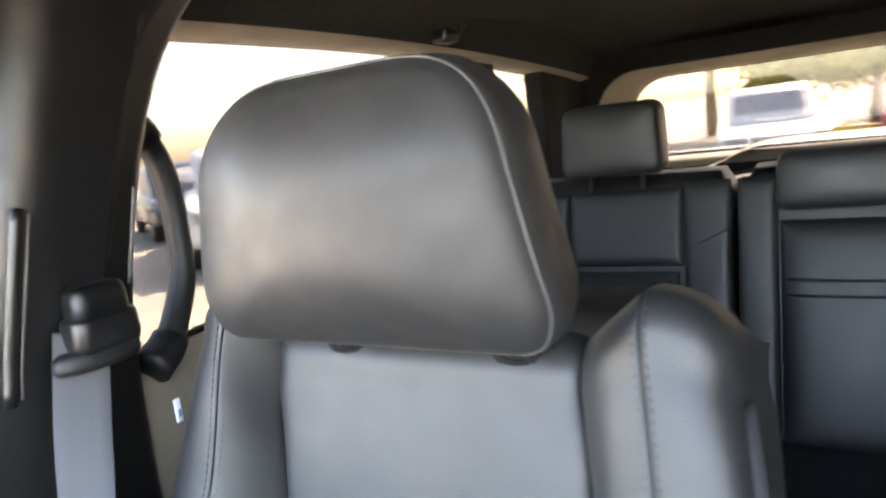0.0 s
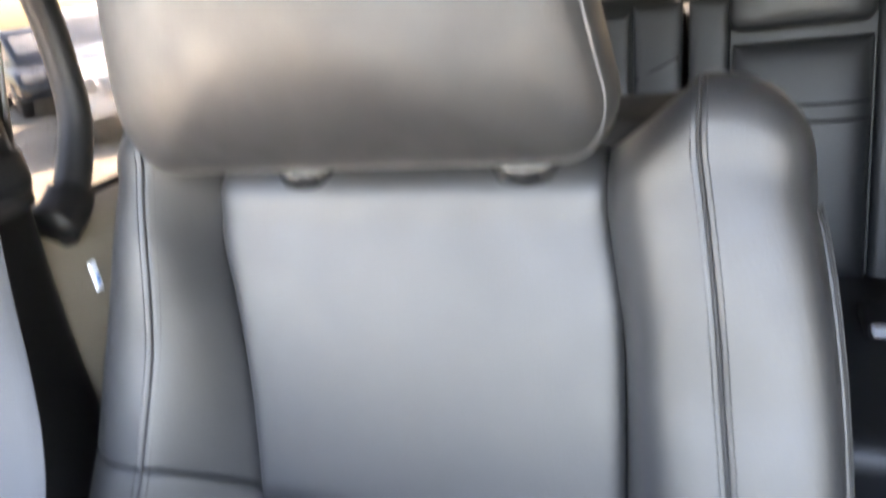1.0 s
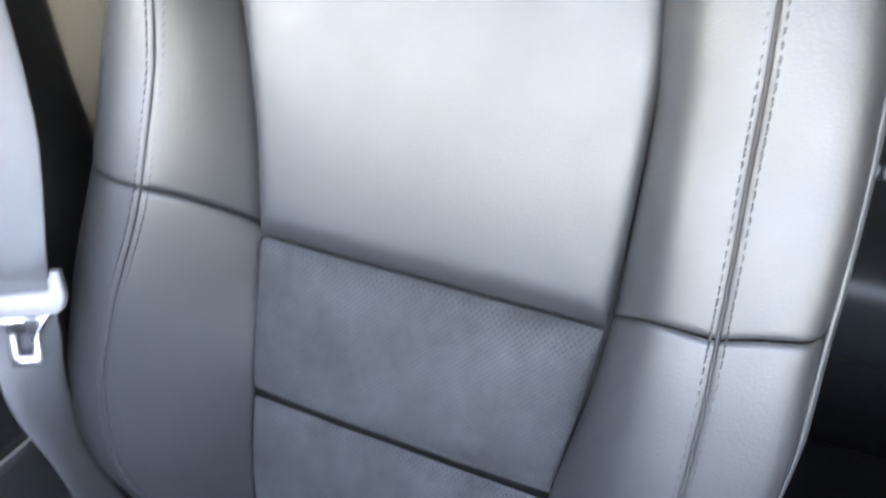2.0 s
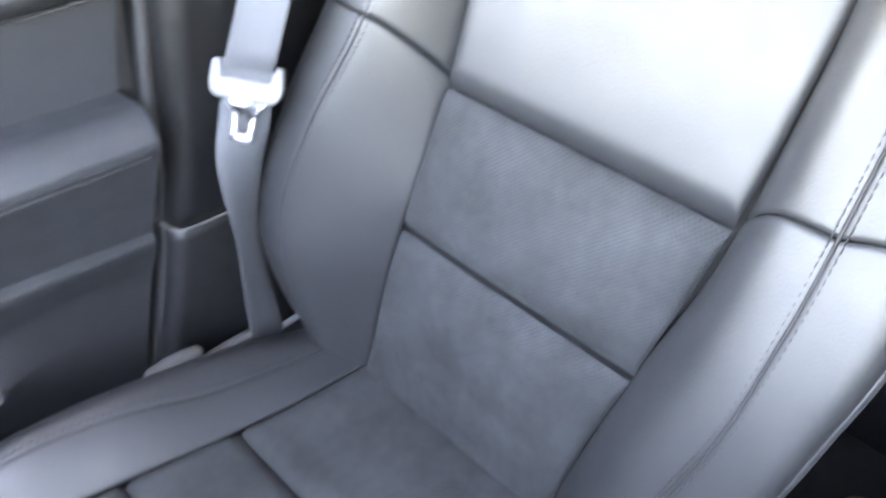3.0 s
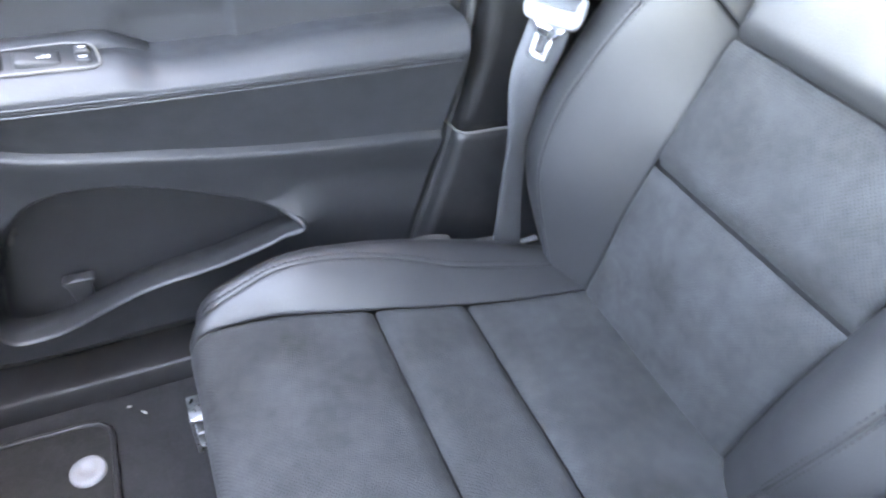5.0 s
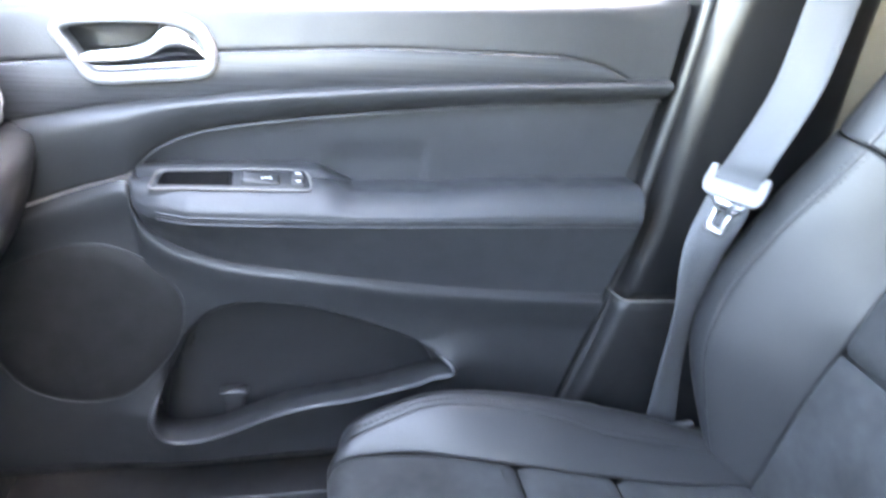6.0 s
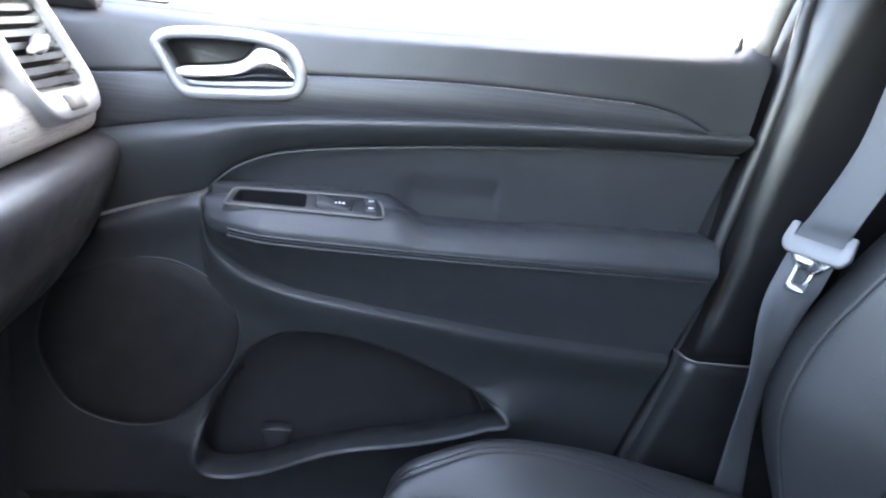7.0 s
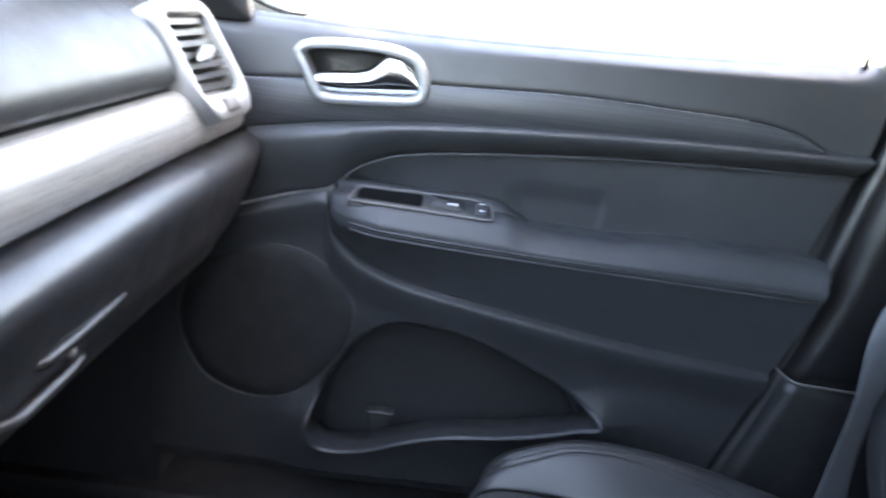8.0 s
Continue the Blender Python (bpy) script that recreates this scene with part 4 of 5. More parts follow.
mesh_part("grille_edge", tube([(x, grille_y(x, z) + 0.0006, z) for x, z in spk_line], 0.0009, 6, closed=True), PLASTIC_SOFT, lower, "thin satin edge of the speaker grille")

# inner handle
def hz_loop(k, y, shrink=0.0):
    return [(a, y, b) for a, b in hc + (hz - hn * shrink - hc) * k]


bezel = mesh_part("handle_bezel", loft([hz_loop(1, y, d) for y, d in ((-0.712, 0.0), (-0.699, 0.0), (-0.6958, 0.0004), (-0.6944, 0.0014), (-0.6938, 0.0032), (-0.6935, 0.0056), (-0.6938, 0.0082), (-0.6950, 0.0096), (-0.699, 0.0103), (-0.714, 0.0105))], False, False),
                  SATIN, door, "satin silver handle surround")
mesh_part("handle_recess", loft([hz_loop(1, -0.701, 0.0095), hz_loop(1, -0.716, 0.0102), hz_loop(1, -0.730, 0.013), hz_loop(0.45, -0.733)], False, True), PLASTIC, bezel, "dark handle recess")
lev_top = hermite([0.507, 0.509, 0.513, 0.519, 0.527, 0.535, 0.543, 0.549, 0.555, 0.564, 0.578, 0.595, 0.612, 0.620, 0.623], [0.721, 0.731, 0.740, 0.7485, 0.7545, 0.7575, 0.7570, 0.7520, 0.7445, 0.7375, 0.7335, 0.7310, 0.7285, 0.7250, 0.7190])
lev_bot = hermite([0.507, 0.511, 0.530, 0.560, 0.600, 0.614, 0.620, 0.623], [0.719, 0.7165, 0.7130, 0.7105, 0.7072, 0.7080, 0.7115, 0.7170])
lg = np.zeros((70, 26, 3))
for i, x in enumerate(0.623 - 0.116 * (0.5 - 0.5 * np.cos(np.linspace(0, np.pi, 70)))):
    hi_, lo_ = float(lev_top(x)), float(lev_bot(x))
    half = max(0.0004, (hi_ - lo_) / 2)
    for j, a in enumerate(np.linspace(-0.25, np.pi + 0.25, 26)):
        lg[i, j] = (x, -0.7150 + 0.0160 * min(1, half / 0.007)**0.5 * max(0.0, math.sin(a))**0.5 - (0.004 if math.sin(a) < 0 else 0), (hi_ + lo_) / 2 - half * math.cos(a))
mesh_part("handle_lever", patch(lg, flip=True), CHROME, bezel, "polished chrome door lever")

# window switches
sw = resample(round_poly([(0.570, 0.0), (0.410, 0.0), (0.414, 0.026), (0.436, 0.030), (0.562, 0.025)], [0.006, 0.008, 0.008, 0.006, 0.004], 6), 72)


def sw_at(a, b, h=0.0):
    """A place on the armrest's top near its front: a along the car, b inward from the rail, h above."""
    y = -0.676 - b * 0.95
    return (a, y, float(arm_edge(a)) - 0.005 + 0.42 * b + h)


sc2 = sw.mean(0)
cup = resample(round_poly([(0.560, 0.005), (0.492, 0.005), (0.492, 0.023), (0.556, 0.021)], 0.003, 5), 72)
cup = np.roll(cup, -int(np.argmin(np.linalg.norm(cup - sw[0], axis=1))), 0)
cc = cup.mean(0)


def sw_loop(outline, centre, k, h):
    return [sw_at(a, b, h) for a, b in centre + (outline - centre) * k]


switch_panel = mesh_part("switch_panel", loft([sw_loop(sw, sc2, 1.04, -0.004), sw_loop(sw, sc2, 1.0, 0.002), sw_loop(sw, sc2, 0.97, 0.003), sw_loop(cup, cc, 1.04, 0.003)], False, False), PLASTIC, door, "black window switch panel")
mesh_part("panel_rim", tube([sw_at(a, b, 0.0025) for a, b in sc2 + (sw - sc2) * 1.01], 0.0015, 6, closed=True), TRIM_GREY, switch_panel, "thin satin grey rim")
# the cup's depth shade is put into its colour
mesh_part("pull_cup", loft([sw_loop(cup, cc, 1.07, 0.003), sw_loop(cup, cc, 1.03, 0.0045), sw_loop(cup, cc, 0.98, 0.003), sw_loop(cup, cc, 0.96, -0.030), sw_loop(cup, cc, 0.7, -0.032)], False, True), CUP_SHADE, switch_panel, "open pull cup with its inner shade painted black")
rocker = mesh_part("window_switch", loft([[sw_at(0.462 + 0.019 * k * a, 0.0125 + 0.008 * k * b, h + 0.0018 * a) for a, b in round_poly([(-1, -1), (1, -1), (1, 1), (-1, 1)], 0.4, 5)] for k, h in ((1.0, 0.002), (1.0, 0.006), (0.9, 0.0075), (0.4, 0.007))], False, True), PLASTIC, switch_panel, "black window rocker switch")
mesh_part("switch_icon", join(*[block(tuple(Vector(sw_at(0.452 + 0.004 * k, 0.0125, 0.0062)) - Vector((0.0012, 0.003, 0.0004))), tuple(Vector(sw_at(0.452 + 0.004 * k, 0.0125, 0.0062)) + Vector((0.0012, 0.003, 0.0004))), 0.0003) for k in range(3)]), ICON, rocker)
for b in (0.0075, 0.0185):
    bt = mesh_part("lock_button", loft([[sw_at(0.424 + 0.0065 * k * p, b + 0.0042 * k * q, h) for p, q in round_poly([(-1, -1), (1, -1), (1, 1), (-1, 1)], 0.5, 5)] for k, h in ((1.0, 0.002), (1.0, 0.006), (0.88, 0.007), (0.4, 0.0068))], False, True), PLASTIC, switch_panel, "black lock button")
    mesh_part("button_icon", block(tuple(Vector(sw_at(0.424, b, 0.0072)) - Vector((0.003, 0.001, 0.0004))), tuple(Vector(sw_at(0.424, b, 0.0072)) + Vector((0.003, 0.001, 0.0004))), 0.0003), ICON, bt)
# the raised ledge behind the pull, and the sunk tray
ledge = [[(x, y, z) for y, z in ((-0.744, 0.580), (-0.706 - 0.006 * k, 0.580), (-0.704 - 0.006 * k, top - 0.004), (-0.708 - 0.006 * k, top), (-0.744, top + 0.001))]
         for x, top, k in ((0.585, 0.612, 0), (0.50, 0.612, 0), (0.415, 0.612, 0), (0.402, 0.610, 0), (0.392, 0.604, 0.3), (0.382, 0.597, 0.7), (0.366, 0.590, 1.0))]
mesh_part("arm_ledge", loft(ledge), VINYL, door, "moulded ledge behind the switch panel")
rl = np.array([[(x + (float(door_rear(z)) - 0.03) * max(0, 1 - i / 10), -0.730 + 0.014 * (z - 0.600) / 0.085 + 0.0008, z) for z in np.linspace(0.594, 0.628, 12)] for i, x in enumerate(np.linspace(0.036, 0.283, 40))])
mesh_part("arm_backing", padded(rl, IN, 0.002, 0.004, 0, "r"), VINYL, door)
mesh_part("door_seal", tube(spline([(float(door_rear(z)) - 0.016, -0.704 - 0.02 * max(0, (z - 0.78) / 0.1), z) for z in (0.2, 0.3, 0.44, 0.6, 0.72, 0.80)] + [(-0.026, -0.728, 0.88), (-0.066, -0.724, 1.0), (-0.125, -0.705, 1.22)], 80), 0.0075, 10), SEAL, door, "grey rubber door seal")
mesh_part("window_frame", tube(spline([(0.008, -0.742, 0.80), (-0.004, -0.742, 0.87), (-0.045, -0.735, 1.0), (-0.11, -0.715, 1.24)], 24), 0.011, 10), TRIM_GREY, door, "grey window channel")
sail = [(0.694, 0.766), (0.702, 0.80), (0.75, 0.90), (0.80, 0.965), (0.93, 0.905), (0.95, 0.766)]
mesh_part("sail_panel", loft([[(a, y, b) for a, b in round_poly(sail, 0.008, 4)] for y in (-0.740, -0.722, -0.719)]), PLASTIC, door, "dark plastic corner panel ahead of the door window")
mesh_part("lock_pin", tube([(0.035, -0.742, 0.800), (0.035, -0.742, 0.816), (0.034, -0.742, 0.822)], [0.003, 0.003, 0.0015], 8, up=(0, 1, 0)), PLASTIC_DEEP, door)
mesh_part("window_glass", block((0.02, -0.760, 0.74), (0.86, -0.7565, 1.20), 0.0), GLASS, door, smooth=False).visible_shadow = False
mesh_part("outer_skin", block((0.0, -0.90, 0.05), (0.9, -0.805, 0.775), 0.02), PAINT_WHITE, door, "white painted outer door skin")
tagged(mesh_part("wall_door_jamb", block((-0.22, -0.80, 0.08), (0.12, -0.735, 0.80), 0.01), PLASTIC_DEEP), "dark door jamb behind the pillar", "jamb", kind="structure")
for sd in (-1, 1):
    ya, yb = sorted((sd * 0.705, sd * 0.79))
    tagged(mesh_part("wall_kick_panel", block((0.79 if sd < 0 else 0.9, ya, 0.08), (1.26, yb, 0.775), 0.01), PLASTIC), "black footwell side panel", "side wall", kind="structure")
# ---------------- dashboard ----------------
dash = thing("dashboard", (0.85, -0.3, 0.3), "black dashboard with a brushed metal band and glovebox", "dashboard")


def dash_x(y):
    return 0.018 * (1 - ((y + 0.05) / 0.7)**2)


def dash_grid(profile, y0=-0.71, y1=0.71, n=60, dn=40):
    pr = spline(profile, dn)
    ys = np.linspace(y0, y1, n)
    return np.array([[(x + dash_x(y), y, z) for x, z in pr] for y in ys])


def part_strip(name, profile, mat, label, y0=-0.71, y1=0.71, parent=None):
    return mesh_part(name, patch(dash_grid(profile, y0, y1), flip=False), mat, parent or dash, label)


low_dash = dash_grid([(0.692, 0.6570), (0.680, 0.6562), (0.6675, 0.6535), (0.6590, 0.6485), (0.6560, 0.6420), (0.6578, 0.6335), (0.6635, 0.615), (0.670, 0.594), (0.680, 0.568), (0.697, 0.538), (0.722, 0.508), (0.758, 0.475), (0.85, 0.43), (0.98, 0.38), (1.15, 0.36)], n=90)
low_dash[..., 0] += 0.012 * np.clip((-0.615 - low_dash[..., 1]) / 0.09, 0, 1.1)**2      # rounds off towards the door
mesh_part("lower_dash", patch(low_dash), DASH, dash, "soft black lower dashboard")
part_strip("upper_pad", [(0.700, 0.7155), (0.690, 0.7175), (0.691, 0.728), (0.701, 0.750), (0.718, 0.769), (0.755, 0.783), (0.88, 0.79), (1.10, 0.80), (1.32, 0.81)], PLASTIC_SOFT, "soft grained upper dashboard pad", -0.536)
part_strip("upper_pad_end", [(0.728, 0.716), (0.733, 0.755), (0.742, 0.770), (0.765, 0.7795), (0.80, 0.784), (0.88, 0.7895), (1.10, 0.7995), (1.32, 0.8095)], PLASTIC_SOFT, "soft grained dashboard end behind the vent", -0.705, -0.537)
part_strip("metal_band", [(0.698, 0.7135), (0.688, 0.709), (0.681, 0.698), (0.678, 0.685), (0.678, 0.674), (0.6815, 0.666), (0.688, 0.6605)], BRUSHED_DASH, "pale brushed metal dashboard band", -0.668)
part_strip("band_groove", [(0.687, 0.6605), (0.700, 0.658), (0.702, 0.652), (0.692, 0.6485)], GLOSS_BLACK, "dark groove under the band")
part_strip("pad_groove", [(0.700, 0.7155), (0.716, 0.7150), (0.712, 0.713), (0.698, 0.7135)], SEAM, "")
glove = mesh_part("glovebox", patch(dash_grid([(0.6722, 0.604), (0.6690, 0.599), (0.6722, 0.585), (0.6778, 0.567), (0.6948, 0.537), (0.720, 0.507), (0.756, 0.474), (0.775, 0.462)], -0.62, -0.14, 40)), DASH, dash, "black glovebox lid")
for ya, yb, hx, hz_, hr in ((-0.408, -0.305, 0.6850, 0.591, 0.0036), (-0.358, -0.278, 0.6880, 0.568, 0.0042)):
    mesh_part("glove_handle", tube(spline([(hx + 0.024, ya - 0.004, hz_ + 0.001), (hx + 0.006, ya, hz_), (hx, ya + 0.010, hz_), (hx, yb - 0.010, hz_), (hx + 0.006, yb, hz_), (hx + 0.024, yb + 0.004, hz_ + 0.001)], 30), hr, 10), SEAL, glove, "satin glovebox handle edge")
mesh_part("glove_lock", tube([(0.715, -0.342, 0.572), (0.6865, -0.342, 0.579)], 0.005, 12, up=(0, 1, 0)), TRIM_GREY, glove)
# side vent
vent = thing("air_vent", (0.69, -0.59, 0.69), "satin silver framed side air vent with black slats", "air vent")
VB, VT = Vector((0.671, -0.597, 0.678)), Vector((0.728, -0.595, 0.778))
VU = (VT - VB).normalized()
VS = Vector((-0.10, -1, 0)).normalized()
VN = VS.cross(VU).normalized()
if VN.x > 0:
    VN = -VN
VL = (VT - VB).length
v_out = resample(round_poly([(-0.049, 0.036), (-0.035, 0.008), (0.038, 0.008), (0.054, 0.032), (0.050, VL - 0.004), (0.036, VL + 0.004), (-0.036, VL + 0.004), (-0.047, VL - 0.006)], [0.03, 0.026, 0.026, 0.03, 0.014, 0.012, 0.012, 0.014], 8), 96)
v_in = resample(round_poly([(-0.040, 0.032), (0.043, 0.032), (0.036, VL - 0.010), (-0.034, VL - 0.010)], 0.006, 8), 96)
v_in = np.roll(v_in, -int(np.argmin(np.linalg.norm(v_in - v_out[0], axis=1))), 0)


def vp(q, n):
    return [tuple(VB + VS * float(a) + VU * float(b) + VN * n) for a, b in q]


vc = v_out.mean(0)
mesh_part("vent_frame", loft([vp(v_out, -0.02), vp(v_out, 0.006), vp(vc + (v_out - vc) * 0.975, 0.0095), vp(v_in * 0.55 + v_out * 0.45, 0.0105), vp(v_in, 0.0075), vp(v_in, -0.03)], False, False), SATIN, vent, "satin silver vent frame")
mesh_part("vent_duct", loft([vp(v_in, 0.004), vp(v_in, -0.034), vp(v_in * 0.5 + v_in.mean(0) * 0.5, -0.036)], False, True), SEAM, vent, "dark vent duct")
for k in range(7):
    b = 0.040 + k * (VL - 0.055) / 6.0
    w = 0.039 - 0.004 * k / 6
    q = [(-w, b - 0.0025), (w, b - 0.0025), (w, b + 0.0025), (-w, b + 0.0025)]
    lo = [tuple(VB + VS * a + VU * c + VN * (0.003 + 0.25 * (c - b))) for a, c in q]
    hi = [tuple(VB + VS * a + VU * (0.4 * c + 0.6 * b - 0.002) - VN * 0.018) for a, c in q]
    mesh_part("slat", loft([hi, lo], True, True), PLASTIC_SOFT, vent, smooth=False)
knob = [[tuple(VB + VU * (0.068 + 0.25 * a + k * 0.0055 * math.sin(t)) + VS * a + VN * (0.009 + k * 0.004 * math.cos(t))) for t in np.linspace(0, 2 * np.pi, 14, endpoint=False)]
        for a, k in ((-0.020, 0.3), (-0.017, 0.6), (-0.008, 0.8), (-0.004, 1.3), (0.004, 1.3), (0.008, 0.8), (0.017, 0.6), (0.020, 0.3))]
mesh_part("vent_knob", loft(knob), SATIN, vent, "silver vent knob")
wheel = [vp([(a * k, 0.0205 + b * k) for a, b in round_poly([(-0.012, -0.006), (0.012, -0.006), (0.012, 0.006), (-0.012, 0.006)], 0.003, 4)], n) for k, n in ((1.15, 0.008), (1.15, 0.0112), (0.95, 0.0116), (0.9, 0.0125), (0.5, 0.0130))]
mesh_part("vent_wheel", loft(wheel), TRIM_GREY, vent, "small grey vent shutter wheel")

# ---------------- B pillar ----------------
pillar = thing("door_pillar", (-0.1, -0.70, 0.2), "black plastic car pillar trim beside the front seat", "pillar trim")
pf = hermite([0.10, 0.30, 0.38, 0.45, 0.55, 0.70, 0.82, 1.00, 1.25], [0.125, 0.072, 0.050, 0.034, 0.013, -0.002, -0.020, -0.068, -0.138])
pr_ = hermite([0.10, 0.45, 0.70, 0.86, 0.96, 1.07, 1.14, 1.20, 1.27], [-0.21, -0.20, -0.198, -0.205, -0.216, -0.242, -0.268, -0.305, -0.37])
def pil_y(z):
    return float(np.interp(z, [0.1, 0.45, 0.47, 0.9, 1.25], [-0.672, -0.672, -0.668, -0.668, -0.625]))
def pil_loop(z, grow=0.0):
    a, b, y = float(pf(z)) + grow, float(pr_(z)) - grow, pil_y(z) + grow
    e, rc, deep = (np.interp(z, [0.5, 0.78, 0.98], k) for k in ((0.045, 0.060, 0.120), (0.014, 0.026, 0.057), (0.085, 0.09, 0.125)))
    o = round_poly([(a + 0.012, y - deep), (a, y - 0.004), (a - e, y - 0.001), (b + 0.05, y + 0.002), (b, y - 0.012), (b - 0.004, y - 0.075)], [0.01, rc, 0.016, 0.04, 0.02, 0.01], 10)
    return [(p, q, z) for p, q in o]
mesh_part("upper_trim", loft([pil_loop(z) for z in np.linspace(0.4555, 1.27, 40)], flip=True), PILLAR, pillar, "satin black upper pillar trim")
mesh_part("lower_trim", loft([pil_loop(z, -0.003) for z in np.linspace(0.10, 0.4540, 20)], flip=True), PLASTIC_DEEP, pillar, "grained black lower pillar trim")
mesh_part("trim_joint", tube([(x, y + 0.0005, z) for x, y, z in pil_loop(0.4548)[6:44]], 0.0016, 6), TRIM_GREY, pillar)
mesh_part("height_slot", tube([(-0.066 - 0.21 * (z - 0.868), pil_y(z) - 0.002, z) for z in np.linspace(0.868, 1.035, 14)], 0.0055, 10), PILLAR, pillar, "black belt height slot")
mesh_part("slot_edge", tube([(-0.075 - 0.21 * (z - 0.868), pil_y(z) + 0.0008, z) for z in np.linspace(0.872, 1.03, 14)], 0.0013, 8), TRIM_GREY, pillar, "thin grey edge of the belt height slot")
mesh_part("trim_line", tube([(-0.196 - 0.20 * (z - 0.95), pil_y(z) - 0.001, z) for z in np.linspace(0.945, 1.038, 10)], 0.0018, 8), TRIM_GREY, pillar, "thin grey line in the pillar trim")
grab = thing("grab_handle", (-0.25, -0.69, 0.86), "curved black grab handle on the back of the pillar", "grab handle")
gp = spline([(-0.222, -0.700, 0.842), (-0.255, -0.705, 0.862), (-0.292, -0.712, 0.92), (-0.302, -0.715, 0.98), (-0.296, -0.712, 1.045), (-0.270, -0.704, 1.092), (-0.240, -0.698, 1.105)], 44)
mesh_part("grip", tube(gp, np.interp(np.linspace(0, 1, 44), [0, 0.15, 0.5, 0.85, 1], [0.020, 0.015, 0.013, 0.014, 0.016]), 14, 1.15, up=(0, 1, 0)), PLASTIC, grab, "grained black grip")
for ends, rr in ((gp[:7], (0.0225, 0.019)), (gp[-7:], (0.0175, 0.0205))):
    mesh_part("mounting_end", tube(ends, np.linspace(*rr, 7), 14, 1.15, up=(0, 1, 0)), PLASTIC_DEEP, grab, "smooth black end of the handle")

# ---------------- floor, console, shell ----------------
tagged(mesh_part("floor", block((-1.9, -0.78, FLOOR - 0.03), (1.25, 0.78, FLOOR), 0.0), CARPET, smooth=False), "black carpeted car floor", "floor", kind="structure")
fm = thing("floor_mat", (0.75, -0.4, FLOOR), "black carpet floor mat with a raised edge", "floor mat")
mo = resample(round_poly([(0.515, -0.645), (0.515, -0.14), (1.02, -0.14), (1.02, -0.655)], [0.03, 0.03, 0.05, 0.05], 8), 120)
mc = mo.mean(0)
mesh_part("mat_top", loft([[(a, b, FLOOR + h) for a, b in mc + (mo - mc) * k] for k, h in ((1.0, 0.001), (1.0, 0.007), (0.985, 0.0085), (0.5, 0.0085))], False, True), MAT_PILE, fm, "black mat pile")
mesh_part("mat_edge", tube([(a, b, FLOOR + 0.0085) for a, b in mo], 0.0034, 8, closed=True), SEAL, fm, "grey bound mat edge")
mesh_part("mat_clip", loft([[(0.545 + r * math.cos(t), -0.575 + r * math.sin(t), FLOOR + h) for t in np.linspace(0, 2 * np.pi, 28, endpoint=False)] for r, h in ((0.021, 0.008), (0.021, 0.012), (0.018, 0.014), (0.009, 0.014), (0.0085, 0.0115))], False, True), PALE_CLIP, fm, "round pale grey mat clip")
for k, (a, b) in enumerate(((0.494, -0.662), (0.478, -0.648), (0.476, -0.645))):
    cr = mesh_part("crumb", loft([[(a + r * math.cos(t + k) * 0.0035, b + r * math.sin(t) * 0.0022, FLOOR + h) for t in np.linspace(0, 2 * np.pi, 7, endpoint=False)] for r, h in ((0.7, 0.0), (1.0, 0.0015), (0.5, 0.003))], True, True), CRUMB)
    tagged(cr, "tiny pale crumb lying on the black carpet", "crumb", "crumbs on the carpet")
sp = np.array([[(x, y, z) for y, z in ((-0.78, 0.165), (-0.700, 0.166), (-0.6905, 0.166), (-0.6875, 0.1655), (-0.6855, 0.163), (-0.684, 0.128))] for x in np.linspace(-1.0, 1.1, 40)])
tagged(mesh_part("sill_trim", patch(sp, flip=True), PLASTIC_DEEP), "black plastic door sill trim", "sill trim", kind="structure")
sp2 = sp.copy()
sp2[..., 1] *= -1
tagged(mesh_part("sill_trim", patch(sp2), PLASTIC), "black plastic door sill trim", "sill trim", kind="structure")
con = thing("centre_console", (0.2, 0.04, FLOOR), "black centre console between the front seats", "console")
mesh_part("console_body", block((-0.20, -0.055, FLOOR), (0.78, 0.155, 0.385), 0.03, 4), PLASTIC, con)
mesh_part("console_lid", block((-0.22, -0.045, 0.385), (0.10, 0.145, 0.43), 0.018, 4), LEATHER, con, "black padded console lid")
bk = thing("belt_buckle", (-0.02, -0.085, 0.2), "black seat belt buckle beside the console", "buckle")
mesh_part("buckle_body", block((-0.045, -0.098, 0.245), (-0.015, -0.062, 0.325), 0.006, 3), PLASTIC_DEEP, bk)
mesh_part("stalk", block((-0.04, -0.09, FLOOR), (-0.02, -0.07, 0.25), 0.004), PLASTIC_DEEP, bk)



def shell(name, lo, hi, mat, label, bevel=0.004):
    return tagged(mesh_part(name, block(lo, hi, bevel), mat, smooth=False), label, name.split("_")[0], kind="structure")


